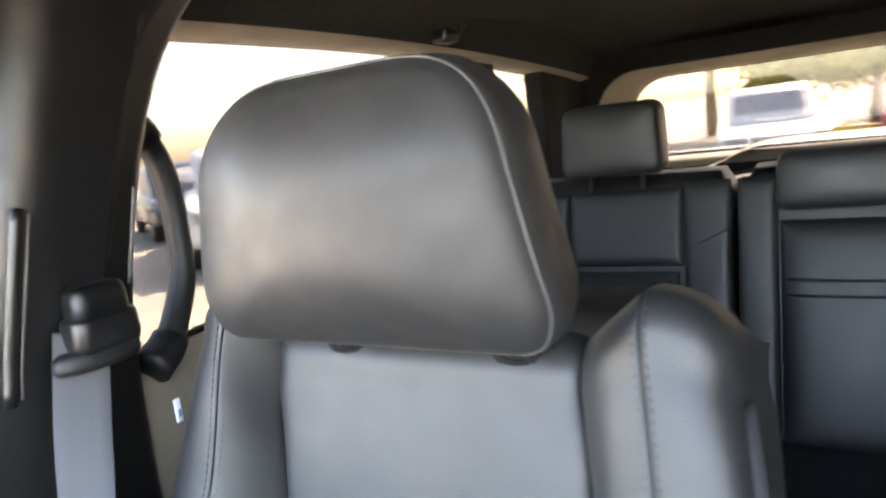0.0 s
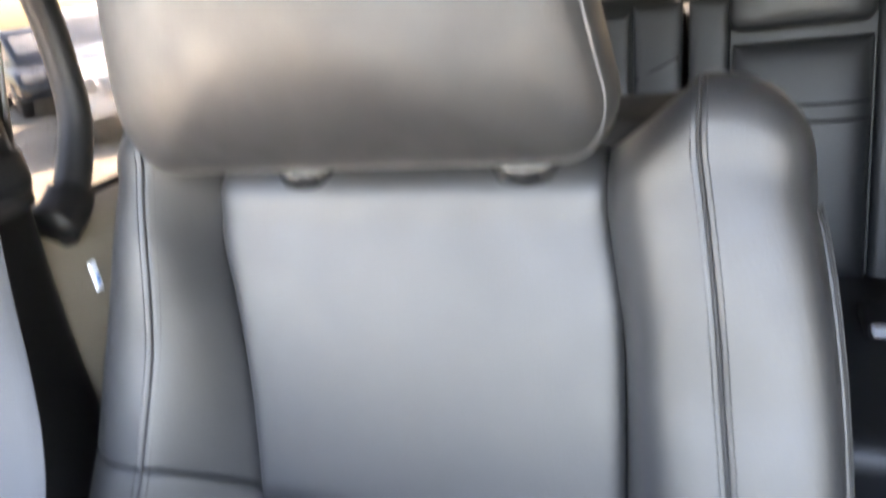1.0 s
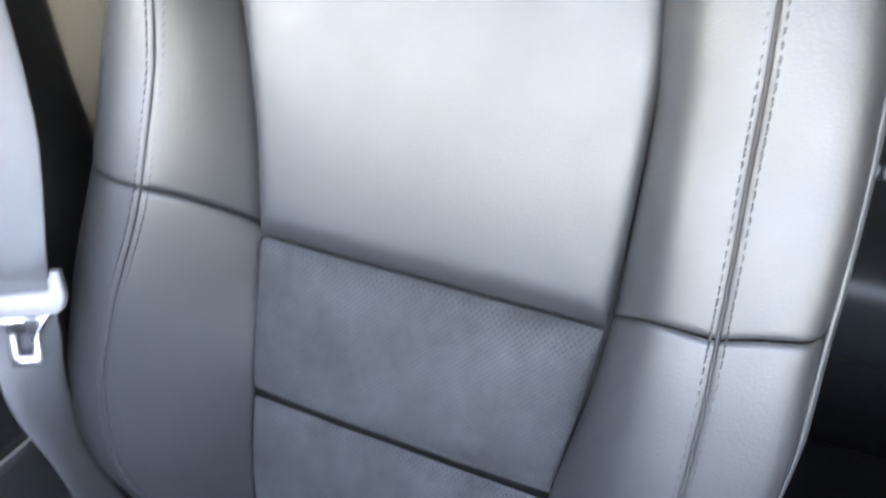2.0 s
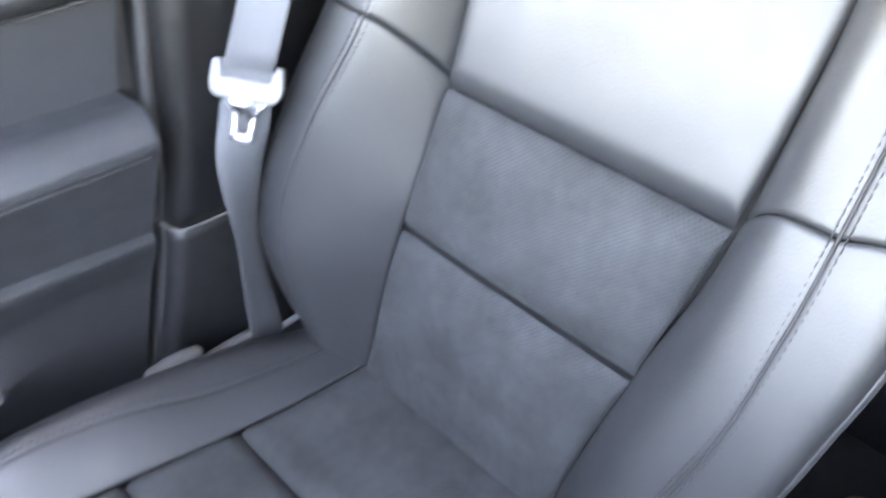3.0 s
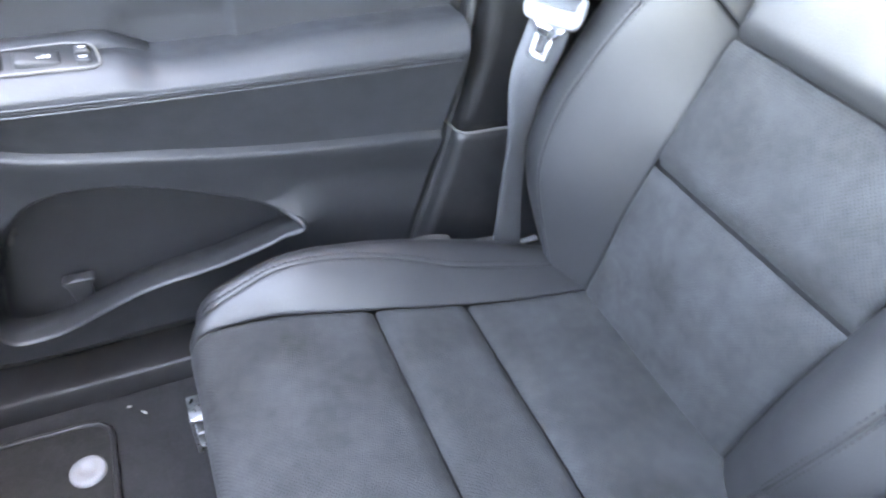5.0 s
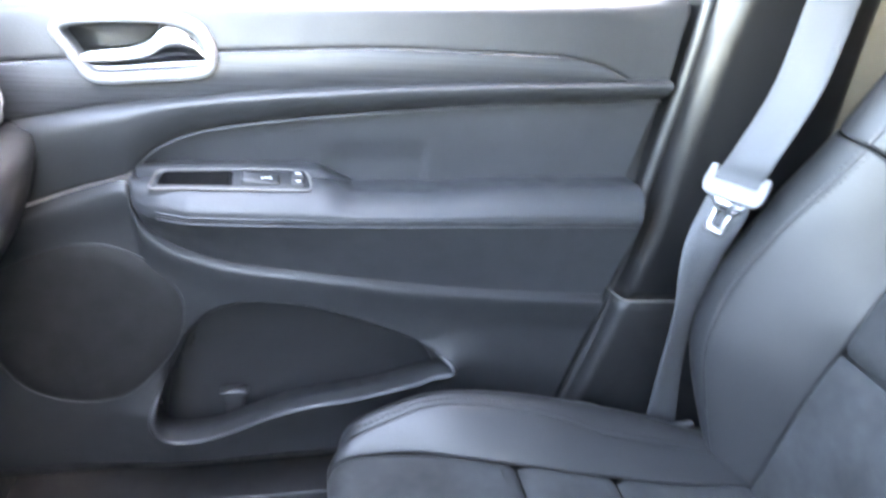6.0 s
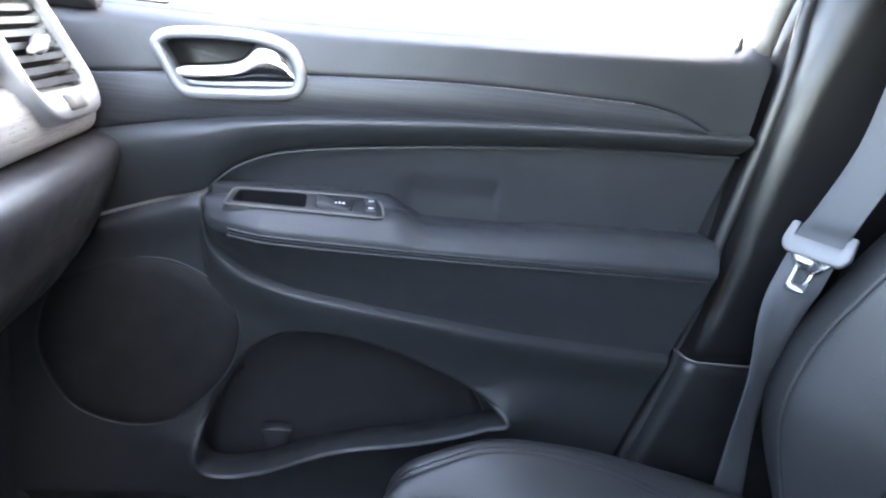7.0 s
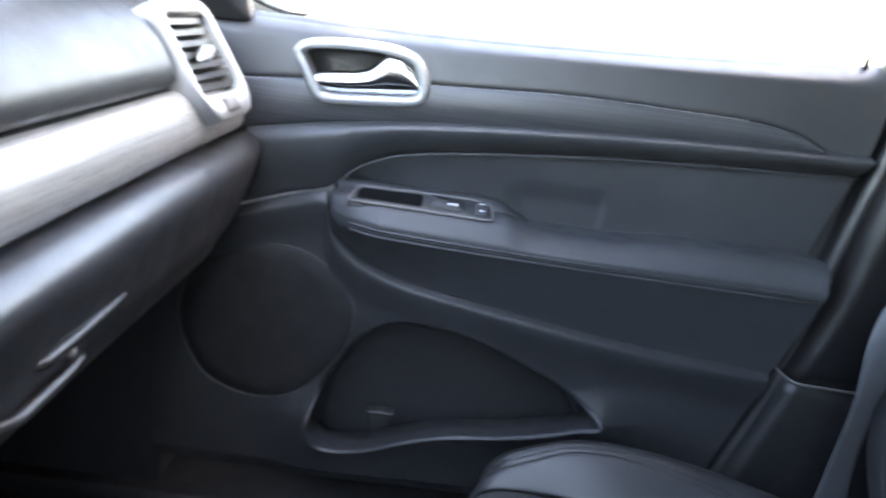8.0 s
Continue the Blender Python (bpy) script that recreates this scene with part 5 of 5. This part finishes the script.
# roof lining, in a gentle dome
rx, ry = np.linspace(-1.9, 0.36, 40), np.linspace(-0.70, 0.70, 30)
roof = np.array([[(x, y, 1.295 - 0.05 * (y / 0.7)**4 - 0.11 * max(0, (-x - 1.1) / 0.8)**2 - 0.03 * max(0, (x - 0.0) / 0.36)**2) for y in ry] for x in rx])
top = roof.copy()
top[..., 2] += 0.05
tagged(mesh_part("ceiling", join(patch(roof, flip=True), patch(top)), HEADLINER), "black cloth car headliner", "headliner", kind="structure")
for sd, nm in ((-1, "right"), (1, "left")):
    y0 = sd * 0.70
    def wall(name, x0, x1, z0, z1, mat, label, th=0.05, inner=0.72):
        a, b = sorted((sd * inner, sd * (inner + th)))
        return tagged(mesh_part(name, block((x0, a, z0), (x1, b, z1), 0.008, 2), mat), label, "side wall", kind="structure")
    rail_p = spline([(0.34, sd * 0.665, 1.205), (0.1, sd * 0.675, 1.222), (-0.5, sd * 0.68, 1.232), (-1.0, sd * 0.68, 1.222), (-1.5, sd * 0.67, 1.19), (-1.8, sd * 0.66, 1.16)], 60)
    g0 = np.array([[(q[0], q[1] + sd * dy, q[2] + dz) for dy, dz in ((-0.07, 0.075), (-0.05, 0.055), (-0.026, 0.036), (-0.010, 0.012), (0.0, -0.002), (0.009, -0.019))] for q in rail_p])
    tagged(mesh_part("wall_rail_cover_" + nm, patch(g0, flip=sd < 0), HEADLINER), "black cloth lining curving down to the roof edge", "roof lining", kind="structure")
    g2 = np.array([[(q[0], q[1] + sd * dy, q[2] + dz) for dy, dz in ((0.009, -0.0185), (0.012, -0.022), (0.03, -0.028), (0.09, -0.028), (0.10, 0.06))] for q in rail_p])
    tagged(mesh_part("wall_rail_" + nm, patch(g2, flip=sd < 0), BEIGE_TRIM), "grey-beige trim along the roof edge", "roof trim", kind="structure")
    wall("wall_quarter_" + nm, -1.85, -1.02, 0.12, 0.86, BEIGE_TRIM, "grey-beige rear quarter trim")
    wall("wall_rear_pillar_" + nm, -1.85, -1.45, 0.84, 1.22, HEADLINER, "black cloth rear pillar trim", 0.05, 0.70)
    wall("wall_side_pillar_" + nm, -1.22, -1.05, 0.80, 1.22, HEADLINER, "dark rear door pillar")
    wall("window_quarter_" + nm, -1.46, -1.21, 0.84, 1.22, TINTED if sd < 0 else FAR_TINT, "tinted rear quarter window", 0.004, 0.745)
    if sd > 0:
        wall("window_side_left", -1.06, -0.34, 0.79, 1.24, FAR_TINT, "unseen rear side window, tinted deeper to cut the light", 0.004, 0.745)
        wall("wall_door_front_left", -0.10, 0.95, 0.12, 0.79, PLASTIC_SOFT, "black far-side front door trim")
        wall("wall_door_left", -1.05, -0.12, 0.12, 0.80, PLASTIC_SOFT, "black far-side rear door trim")
        # unseen wall, wider than the real pillar, added to hold back far-side light
        wall("wall_light_block_left", -0.36, 0.22, 0.79, 1.25, PILLAR, "unseen black far-side wall, widened to block light")
        wall("window_front_left", 0.22, 0.95, 0.78, 1.22, GLASS, "clear far-side front window", 0.004, 0.745)
    a_p = spline([(1.22, sd * 0.70, 0.76), (0.93, sd * 0.69, 0.90), (0.60, sd * 0.67, 1.08), (0.28, sd * 0.65, 1.225)], 30)
    tagged(mesh_part("wall_front_pillar_" + nm, tube(a_p, 0.045, 14, 0.7, up=(0, 1, 0)), TRIM_GREY), "dark windscreen pillar trim", "pillar", kind="structure")
ws = np.array([[(x + 0.03 * (1 - (y / 0.66)**2), y, z) for x, z in ((1.28, 0.79), (1.02, 0.93), (0.72, 1.09), (0.35, 1.268))] for y in np.linspace(-0.69, 0.69, 14)])
tagged(mesh_part("window_front", join(patch(ws), patch(ws + np.array([0.003, 0, 0.004]), flip=True)), GLASS), "clear front windscreen glass", "window", kind="structure")
shell("wall_front", (1.22, -0.78, 0.1), (1.30, 0.78, 0.80), PLASTIC_DEEP, "dark front bulkhead")
shell("wall_rear", (-1.95, -0.78, 0.1), (-1.86, 0.78, 0.90), PLASTIC, "black tailgate trim")
# frame of the rear window
rw = round_poly([(-0.61, 0.895), (0.55, 0.895), (0.49, 1.118), (-0.55, 1.118)], [0.05, 0.05, 0.09, 0.09], 10)
rc = rw.mean(0)
tagged(mesh_part("wall_tailgate_frame", loft([[(x, a, b) for a, b in rc + (rw - rc) * np.array(k)] for x, k in ((-1.735, (1.15, 1.24)), (-1.738, (1.10, 1.12)), (-1.78, (1.02, 1.02)), (-1.82, (1.0, 1.0)))], False, False), BEIGE_TRIM), "grey-beige rear window surround", "window trim", kind="structure")
tagged(mesh_part("wall_tailgate_surround", loft([[(x, a, b) for a, b in rc + (rw - rc) * np.array(k)] for x, k in ((-1.84, (1.30, 1.7)), (-1.74, (1.30, 1.7)), (-1.736, (1.15, 1.24)))], False, False), HEADLINER), "black cloth lining round the rear window", "window trim", kind="structure")
tagged(mesh_part("window_rear", block((-1.835, -0.66, 0.86), (-1.831, 0.66, 1.23), 0), TINTED, smooth=False), "clear rear window glass", "window", kind="structure")
hook = thing("coat_hook", (-0.92, -0.66, 1.23), "small dark coat hook under the roof edge", "hook")
mesh_part("hook_base", block((-0.945, -0.69, 1.207), (-0.893, -0.655, 1.235), 0.008, 3), PILLAR, hook)
mesh_part("hook_arm", tube(spline([(-0.90, -0.655, 1.222), (-0.90, -0.632, 1.218), (-0.90, -0.622, 1.232)], 10), 0.004, 8), PLASTIC_DEEP, hook)
lamp_c = thing("dome_lamp", (-1.15, -0.12, 1.285), "small unlit cargo lamp in the headliner", "lamp")
mesh_part("lamp_body", block((-1.20, -0.17, 1.268), (-1.10, -0.07, 1.292), 0.008, 3), PLASTIC_DEEP, lamp_c)
for k in (0, 1):
    mesh_part("lamp_screw", tube([(-1.15, -0.155 + k * 0.07, 1.272), (-1.15, -0.155 + k * 0.07, 1.265)], 0.006, 10, up=(0, 1, 0)), SATIN, lamp_c)

# rear door
rd = thing("door_2", (-0.6, -0.72, 0.2), "closed rear car door with grey-beige upper trim", "door", kind="structure")
g3 = np.array([[(x, y, z) for y, z in ((-0.76, 0.836), (-0.745, 0.848 + 0.02 * max(0, (-x - 0.3) / 0.6)), (-0.725, 0.845 + 0.02 * max(0, (-x - 0.3) / 0.6)), (-0.705, 0.825), (-0.695, 0.78), (-0.690, 0.72), (-0.70, 0.66))] for x in np.linspace(-0.12, -1.02, 40)])
mesh_part("upper_panel", patch(g3), BEIGE_TRIM, rd, "grey-beige upper rear door trim")
mesh_part("lower_panel", block((-1.02, -0.76, 0.14), (-0.12, -0.692, 0.665), 0.015, 3), PLASTIC, rd, "black lower rear door trim")
mesh_part("window_glass", block((-1.06, -0.762, 0.80), (-0.20, -0.7585, 1.23), 0), TINTED, rd, smooth=False)
mesh_part("window_seal", tube([(x, -0.742, 0.85 + 0.02 * max(0, (-x - 0.3) / 0.6)) for x in np.linspace(-0.2, -1.0, 30)], 0.005, 8), RUBBER, rd)
# ---------------- rear bench ----------------
RX = -1.04
DROP = 0.030


def rear_panel(y0, y1, z0, z1, x=RX, lean=0.28, r=0.03, crown=0.012, n=26, tuck=0.014):
    us, vs = edge_dense(n), edge_dense(n)
    p = np.zeros((n, n, 3))
    for i, u in enumerate(us):
        for j, v in enumerate(vs):
            z = z0 + (z1 - z0) * v - DROP
            p[i, j] = (x - lean * (z - 0.75), y0 + (y1 - y0) * u, z)
    return padded(p, (1, 0, 0.2), tuck, r, crown)


def rear_section(name, label, y0, y1, top, panels):
    ob = thing(name, (-1.1, (y0 + y1) / 2, FLOOR), label, "rear seat", "rear bench sections")
    loops = []
    top -= DROP
    for z in np.linspace(0.40, top, 14):
        k = max(0, (z - (top - 0.03)) / 0.03)
        x = RX - 0.28 * (z - 0.75)
        d = 0.02 * k * k
        o = round_poly([(x - 0.012 - d, y0 + 0.004 + d), (x - 0.012 - d, y1 - 0.004 - d), (x - 0.16 + d, y1 - 0.004 - d), (x - 0.16 + d, y0 + 0.004 + d)], 0.022, 5)
        loops.append([(a, b, z) for a, b in o])
    core = mesh_part("backrest", loft(loops, flip=True), LEATHER, ob, "black leather rear backrest")
    for nm, a, b, c, d, m in panels:
        mesh_part(nm, rear_panel(a, b, c, d, r=0.016, crown=0.006, tuck=0.007), m, core)
    return ob


right = rear_section("bench_section", "black leather outer rear seat back", -0.66, -0.219, 0.945,
                     [("back_panel", -0.52, -0.305, 0.785, 0.925, LEATHER), ("back_panel", -0.52, -0.312, 0.46, 0.775, SUEDE_BACK), ("bolster_panel", -0.302, -0.222, 0.46, 0.935, LEATHER), ("bolster_panel", -0.655, -0.525, 0.46, 0.925, LEATHER)])
mesh_part("seam_line", tube([(RX + 0.0015 - 0.28 * 0.035, -0.297, 0.785), (RX + 0.0052 - 0.28 * 0.052, -0.260, 0.802), (RX + 0.0015 - 0.28 * 0.068, -0.227, 0.818)], 0.0022, 6), SEAM, right)
middle = rear_section("bench_section", "black leather middle rear seat back with a folding armrest", -0.213, 0.125, 0.945, [("bolster_panel", -0.212, -0.148, 0.46, 0.935, LEATHER), ("bolster_panel", 0.058, 0.122, 0.46, 0.935, LEATHER)])
arm = mesh_part("folding_armrest", rear_panel(-0.144, 0.054, 0.495, 0.862, RX + 0.012), LEATHER, middle, "black leather fold-down armrest")
for z in (0.766, 0.741):
    mesh_part("armrest_seam", tube([(RX + 0.0165 - 0.28 * (z - DROP - 0.75) + 0.012 * (1 - ((y + 0.045) / 0.099)**2), y, z - DROP) for y in np.linspace(-0.136, 0.046, 14)], 0.0024, 6), SEAM, arm)
left = rear_section("bench_section", "black leather far outer rear seat back", 0.131, 0.58, 0.945, [("back_panel", 0.22, 0.43, 0.46, 0.925, LEATHER), ("bolster_panel", 0.134, 0.214, 0.46, 0.93, LEATHER)])


def rear_headrest(parent, yc, hw, z0, z1, x, label):
    o = resample(round_poly([(-hw, z0), (hw, z0), (hw * 0.93, z1), (-hw * 0.93, z1)], 0.025, 8), 80)
    c = o.mean(0)
    loops = []
    for k, dx in ((0.3, 0.004), (0.7, 0.002), (0.9, -0.003), (0.97, -0.008), (1.0, -0.016), (1.02, -0.04), (1.0, -0.065), (0.94, -0.08), (0.6, -0.088)):
        q = c + (o - c) * k
        loops.append(np.c_[x + dx - 0.12 * (q[:, 1] - z0), yc + q[:, 0], q[:, 1]])
    h = mesh_part("headrest", loft(loops[::-1]), LEATHER, parent, label)
    for s in (-0.05, 0.05):
        mesh_part("headrest_post", tube([(x - 0.05, yc + s, z0 - 0.04), (x - 0.05, yc + s, z0 + 0.03)], 0.006, 10, up=(0, 1, 0)), PLASTIC_DEEP, h)


rear_headrest(right, -0.432, 0.099, 0.924, 1.060, -1.055, "black leather rear headrest")
rear_headrest(middle, -0.049, 0.103, 0.849, 0.946, -1.035, "low wide black leather rear headrest")
rear_headrest(left, 0.33, 0.099, 0.924, 1.060, -1.055, "black leather rear headrest")
rcush = thing("rear_bench_cushion", (-0.8, -0.05, FLOOR), "black leather rear bench cushion", "rear seat")
mesh_part("cushion", join(block((-1.02, -0.64, 0.32), (-0.52, -0.215, 0.47), 0.04, 4), block((-1.02, -0.21, 0.32), (-0.53, 0.58, 0.468), 0.04, 4)), LEATHER, rcush)
mesh_part("bench_base", block((-1.0, -0.62, FLOOR), (-0.58, 0.56, 0.33), 0.01), PLASTIC_DEEP, rcush)
rb = thing("belt_buckle", (-0.8, 0.045, 0.47), "dark rear belt buckle with pale ends on the bench", "buckle")
mesh_part("buckle_body", block((-0.84, 0.029, 0.452), (-0.765, 0.083, 0.492), 0.006, 3), PLASTIC_DEEP, rb)
mesh_part("buckle_end", join(block((-0.768, 0.034, 0.478), (-0.750, 0.052, 0.493), 0.003), block((-0.768, 0.060, 0.478), (-0.750, 0.078, 0.493), 0.003)), LABEL_WHITE, rb)
cov = thing("cargo_cover", (-1.5, 0, 0.9), "grey cargo cover behind the rear bench", "cargo cover")
cg = np.array([[(x, y, 0.85 + 0.02 * math.exp(-((y + 0.02) / 0.28)**6) + 0.012 * math.sin(3 * (x + 1.2))) for y in np.linspace(-0.68, 0.68, 40)] for x in np.linspace(-1.22, -1.80, 16)])
mesh_part("cover_sheet", join(patch(cg, flip=True)), TRIM_GREY, cov)
hump = np.array([[(x, y, 0.865 + 0.055 * math.exp(-((y - 0.02) / 0.33)**8)) for y in np.linspace(-0.62, 0.62, 50)] for x in np.linspace(-1.66, -1.83, 6)])
tagged(mesh_part("wall_tailgate_trim", patch(hump, flip=True), BEIGE_TRIM), "grey-beige tailgate trim below the rear window", "tailgate trim", kind="structure")

# ---------------- outside ----------------
GZ = -0.42
gg = [(a, b, GZ) for a, b in ((-400, -400), (400, -400), (400, 400), (-400, 400))]
tagged(mesh_part("ground", (gg, [(0, 1, 2, 3)]), ASPHALT, smooth=False), "pale sunlit parking lot surface", "ground", kind="structure")


def parked_car(at, turn, paint, label, tall=1.5, length=4.5, nose=0.9):
    ob = thing("parked_car", (0, 0, 0), label, "car", "parked cars")
    half = 0.88
    prof = [(-0.5, 0.35), (-0.5, 0.72), (-0.47, 0.92), (-0.30, 1.0), (0.26, 0.98), (0.44, 0.88), (0.495, 0.72), (0.50, 0.35)]
    body_o = resample(round_poly([(a * length, b * nose) for a, b in prof], 0.12, 5), 72)
    bc = body_o.mean(0)
    def lp(k, y):
        return [(p, y, q) for p, q in bc + (body_o - bc) * k]
    b = mesh_part("body", loft([lp(0.9, -half), lp(0.98, -half + 0.05), lp(1.0, -half + 0.16), lp(1.0, half - 0.16), lp(0.98, half - 0.05), lp(0.9, half)]), paint, ob)
    cab = resample(round_poly([(-0.44 * length, 0.9 * nose), (-0.36 * length, tall), (0.05 * length, tall), (0.24 * length, 0.92 * nose)], [0.1, 0.25, 0.3, 0.1], 6), 60)
    cc_ = cab.mean(0)
    def lc(k, y):
        return [(p, y, q) for p, q in cc_ + (cab - cc_) * k]
    mesh_part("cabin", loft([lc(0.94, -0.66), lc(1.0, -0.6), lc(1.0, 0.6), lc(0.94, 0.66)]), paint, ob)
    for sd in (-1, 1):
        for x0, x1 in ((-0.33, -0.15), (-0.135, 0.06)):
            mesh_part("side_window", block((x0 * length, sd * 0.655 - 0.012, nose * 1.04), (x1 * length, sd * 0.655 + 0.012, tall - 0.14), 0.01), CAR_GLASS, ob)
        mesh_part("headlight", block((0.455 * length, sd * 0.62 - 0.17, nose * 0.68), (0.505 * length, sd * 0.62 + 0.17, nose * 0.84), 0.03, 3), LAMP_LENS, ob)
    mesh_part("windscreen", block((0.13 * length, -0.58, nose * 1.1), (0.15 * length, 0.58, tall - 0.1), 0.01, turn=Matrix.Rotation(radians(-38), 3, "Y")), CAR_GLASS, ob)
    gr = mesh_part("grille", block((0.485 * length, -0.42, nose * 0.58), (0.508 * length, 0.42, nose * 0.84), 0.02), paint, ob)
    for k in range(7):
        mesh_part("grille_bar", block((0.50 * length, -0.39 + k * 0.118, nose * 0.61), (0.515 * length, -0.31 + k * 0.118, nose * 0.82), 0.01), LAMP_LENS, gr)
    for sx in (-0.31, 0.31):
        for sd in (-1, 1):
            t = np.linspace(0, 2 * np.pi, 28, endpoint=False)
            wl = mesh_part("wheel", loft([[(sx * length + r * math.cos(a), sd * (0.80 + dy), 0.34 + r * math.sin(a)) for a in t] for r, dy in ((0.30, -0.11), (0.34, -0.08), (0.34, 0.07), (0.30, 0.095), (0.22, 0.09))]), RUBBER, ob)
            mesh_part("rim", loft([[(sx * length + r * math.cos(a), sd * (0.80 + dy), 0.34 + r * math.sin(a)) for a in t] for r, dy in ((0.22, 0.08), (0.21, 0.096), (0.07, 0.085), (0.03, 0.095))], True, True), SATIN, wl)
    ob.matrix_basis = pose(at[0], at[1], GZ, 0, 0, turn)
    return ob


parked_car((-11.5, 1.45), -6, PAINT_RED, "tall red off-road car facing the tailgate in bright sun", 1.62, 4.9, 1.13)
parked_car((-13.5, -1.15), 8, PAINT_WHITE, "white parked car in bright sun", 1.5)
parked_car((-7.6, -8.4), 50, PAINT_WHITE, "white estate car parked beside the lane", 1.65, 4.7, 1.0)
parked_car((-9.8, -12.6), 60, PAINT_DARK, "dark parked car beside the lane", 1.5)
parked_car((-13.5, -14.5), 85, PAINT_RED, "red car parked far across the lot", 1.5)

bar = thing("parking_barrier", (-10.2, 0.15, GZ), "low yellow painted steel barrier beside the parked cars", "barrier")
for y in (-0.10, 0.42):
    mesh_part("barrier_post", tube([(-10.2, y, GZ), (-10.2, y, GZ + 0.85)], 0.06, 16, up=(0, 1, 0)), PAINT_YELLOW, bar)
mesh_part("barrier_rail", tube([(-10.2, -0.16, GZ + 0.80), (-10.2, 0.48, GZ + 0.80)], 0.05, 14), PAINT_YELLOW, bar)


def tree(at, height, seed):
    rng = random.Random(seed)
    ob = thing("tree", at, "yellowing broadleaf tree edging the lot, sunlight painted into its leaves", "tree", "trees round the lot")
    x, y, z = at
    trunk = [tube([(x, y, z), (x + 0.1, y, z + height * 0.3), (x, y + 0.1, z + height * 0.62)], [0.22, 0.16, 0.07], 10, up=(0, 1, 0))]
    tips = []
    for k in range(9):
        a = rng.uniform(0, 6.3)
        h = rng.uniform(0.3, 0.6) * height
        e = (x + math.cos(a) * height * 0.25, y + math.sin(a) * height * 0.25, z + h + height * rng.uniform(0.1, 0.35))
        trunk.append(tube([(x, y, z + h), ((x + e[0]) / 2, (y + e[1]) / 2, z + h + 0.1 * height), e], [0.07, 0.045, 0.015], 6, up=(0, 1, 0)))
        tips.append(e)
    mesh_part("trunk", join(*trunk), BARK, ob)
    verts, faces = [], []
    for k in range(2600):
        c = Vector(rng.choice(tips)) + Vector((rng.gauss(0, 0.11), rng.gauss(0, 0.11), rng.gauss(0, 0.09))) * height
        u = Vector((rng.gauss(0, 1), rng.gauss(0, 1), rng.gauss(0, 1))).normalized() * 0.16
        w = u.cross(Vector((rng.gauss(0, 1), rng.gauss(0, 1), rng.gauss(0, 1)))).normalized() * 0.09
        n = len(verts)
        verts += [tuple(c - u), tuple(c + w), tuple(c + u), tuple(c - w)]
        faces.append((n, n + 1, n + 2, n + 3))
    mesh_part("crown", (verts, faces), LEAF_LIT, ob, smooth=False)
    return ob


first = tree((-26.0, -4.0, GZ), 7.0, 3)
copy_thing(first, pose(-28, -9.5, GZ, 0, 0, 70))
copy_thing(first, pose(-30, 3.5, GZ, 0, 0, 160))
low_tree = tree((-24.0, 0.9, GZ), 3.4, 8)
copy_thing(low_tree, pose(-25, -1.6, GZ, 0, 0, 80))
copy_thing(low_tree, pose(-24.5, 3.4, GZ, 0, 0, 200))
# the car's own bonnet, below the windscreen
hood = np.array([[(x, y, z - 0.05 * (abs(y) / 0.8)**4) for x, z in ((1.30, 0.805), (1.55, 0.80), (1.85, 0.785), (2.15, 0.755), (2.35, 0.70), (2.40, 0.55), (2.41, 0.05))] for y in np.linspace(-0.80, 0.80, 24)])
tagged(mesh_part("wall_bonnet", patch(hood), PAINT_WHITE), "white painted bonnet ahead of the windscreen", "bonnet", kind="structure")
# door mirror outside
mir = thing("door_mirror", (0.66, -0.95, 0.8), "white painted outside door mirror", "mirror")
mo2 = resample(round_poly([(-1.06, 0.785), (-0.86, 0.79), (-0.86, 0.93), (-1.07, 0.95)], 0.05, 6), 48)
mcn = mo2.mean(0)
mesh_part("mirror_housing", loft([[(x, a, b) for a, b in mcn + (mo2 - mcn) * k] for x, k in ((0.60, 0.98), (0.62, 1.0), (0.68, 0.95), (0.72, 0.7))]), PAINT_WHITE, mir)
mesh_part("mirror_glass", loft([[(x, a, b) for a, b in mcn + (mo2 - mcn) * k] for x, k in ((0.599, 0.9), (0.597, 0.88))]), CHROME, mir)
foot = mesh_part("mirror_foot", block((0.665, -0.90, 0.765), (0.745, -0.80, 0.815), 0.018, 4), PAINT_WHITE, mir, "white mirror foot on the door")
mesh_part("foot_seal", tube(spline([(0.735, -0.797, 0.795), (0.708, -0.796, 0.784), (0.682, -0.797, 0.777), (0.662, -0.800, 0.776), (0.650, -0.806, 0.778)], 24), 0.0022, 8), RUBBER, foot, "thin black seal under the mirror foot")
mesh_part("housing_seam", tube([(0.668, -0.859, 0.7875), (0.640, -0.8585, 0.790), (0.604, -0.859, 0.796)], 0.0016, 8, up=(0, 1, 0)), RUBBER, mir, "dark seam along the mirror housing")
# the driver's seat, behind the camera
other = copy_thing(seat, pose(0.12, 0.40, FLOOR))
tagged(other, "black leather front seat on the far side", "car seat")
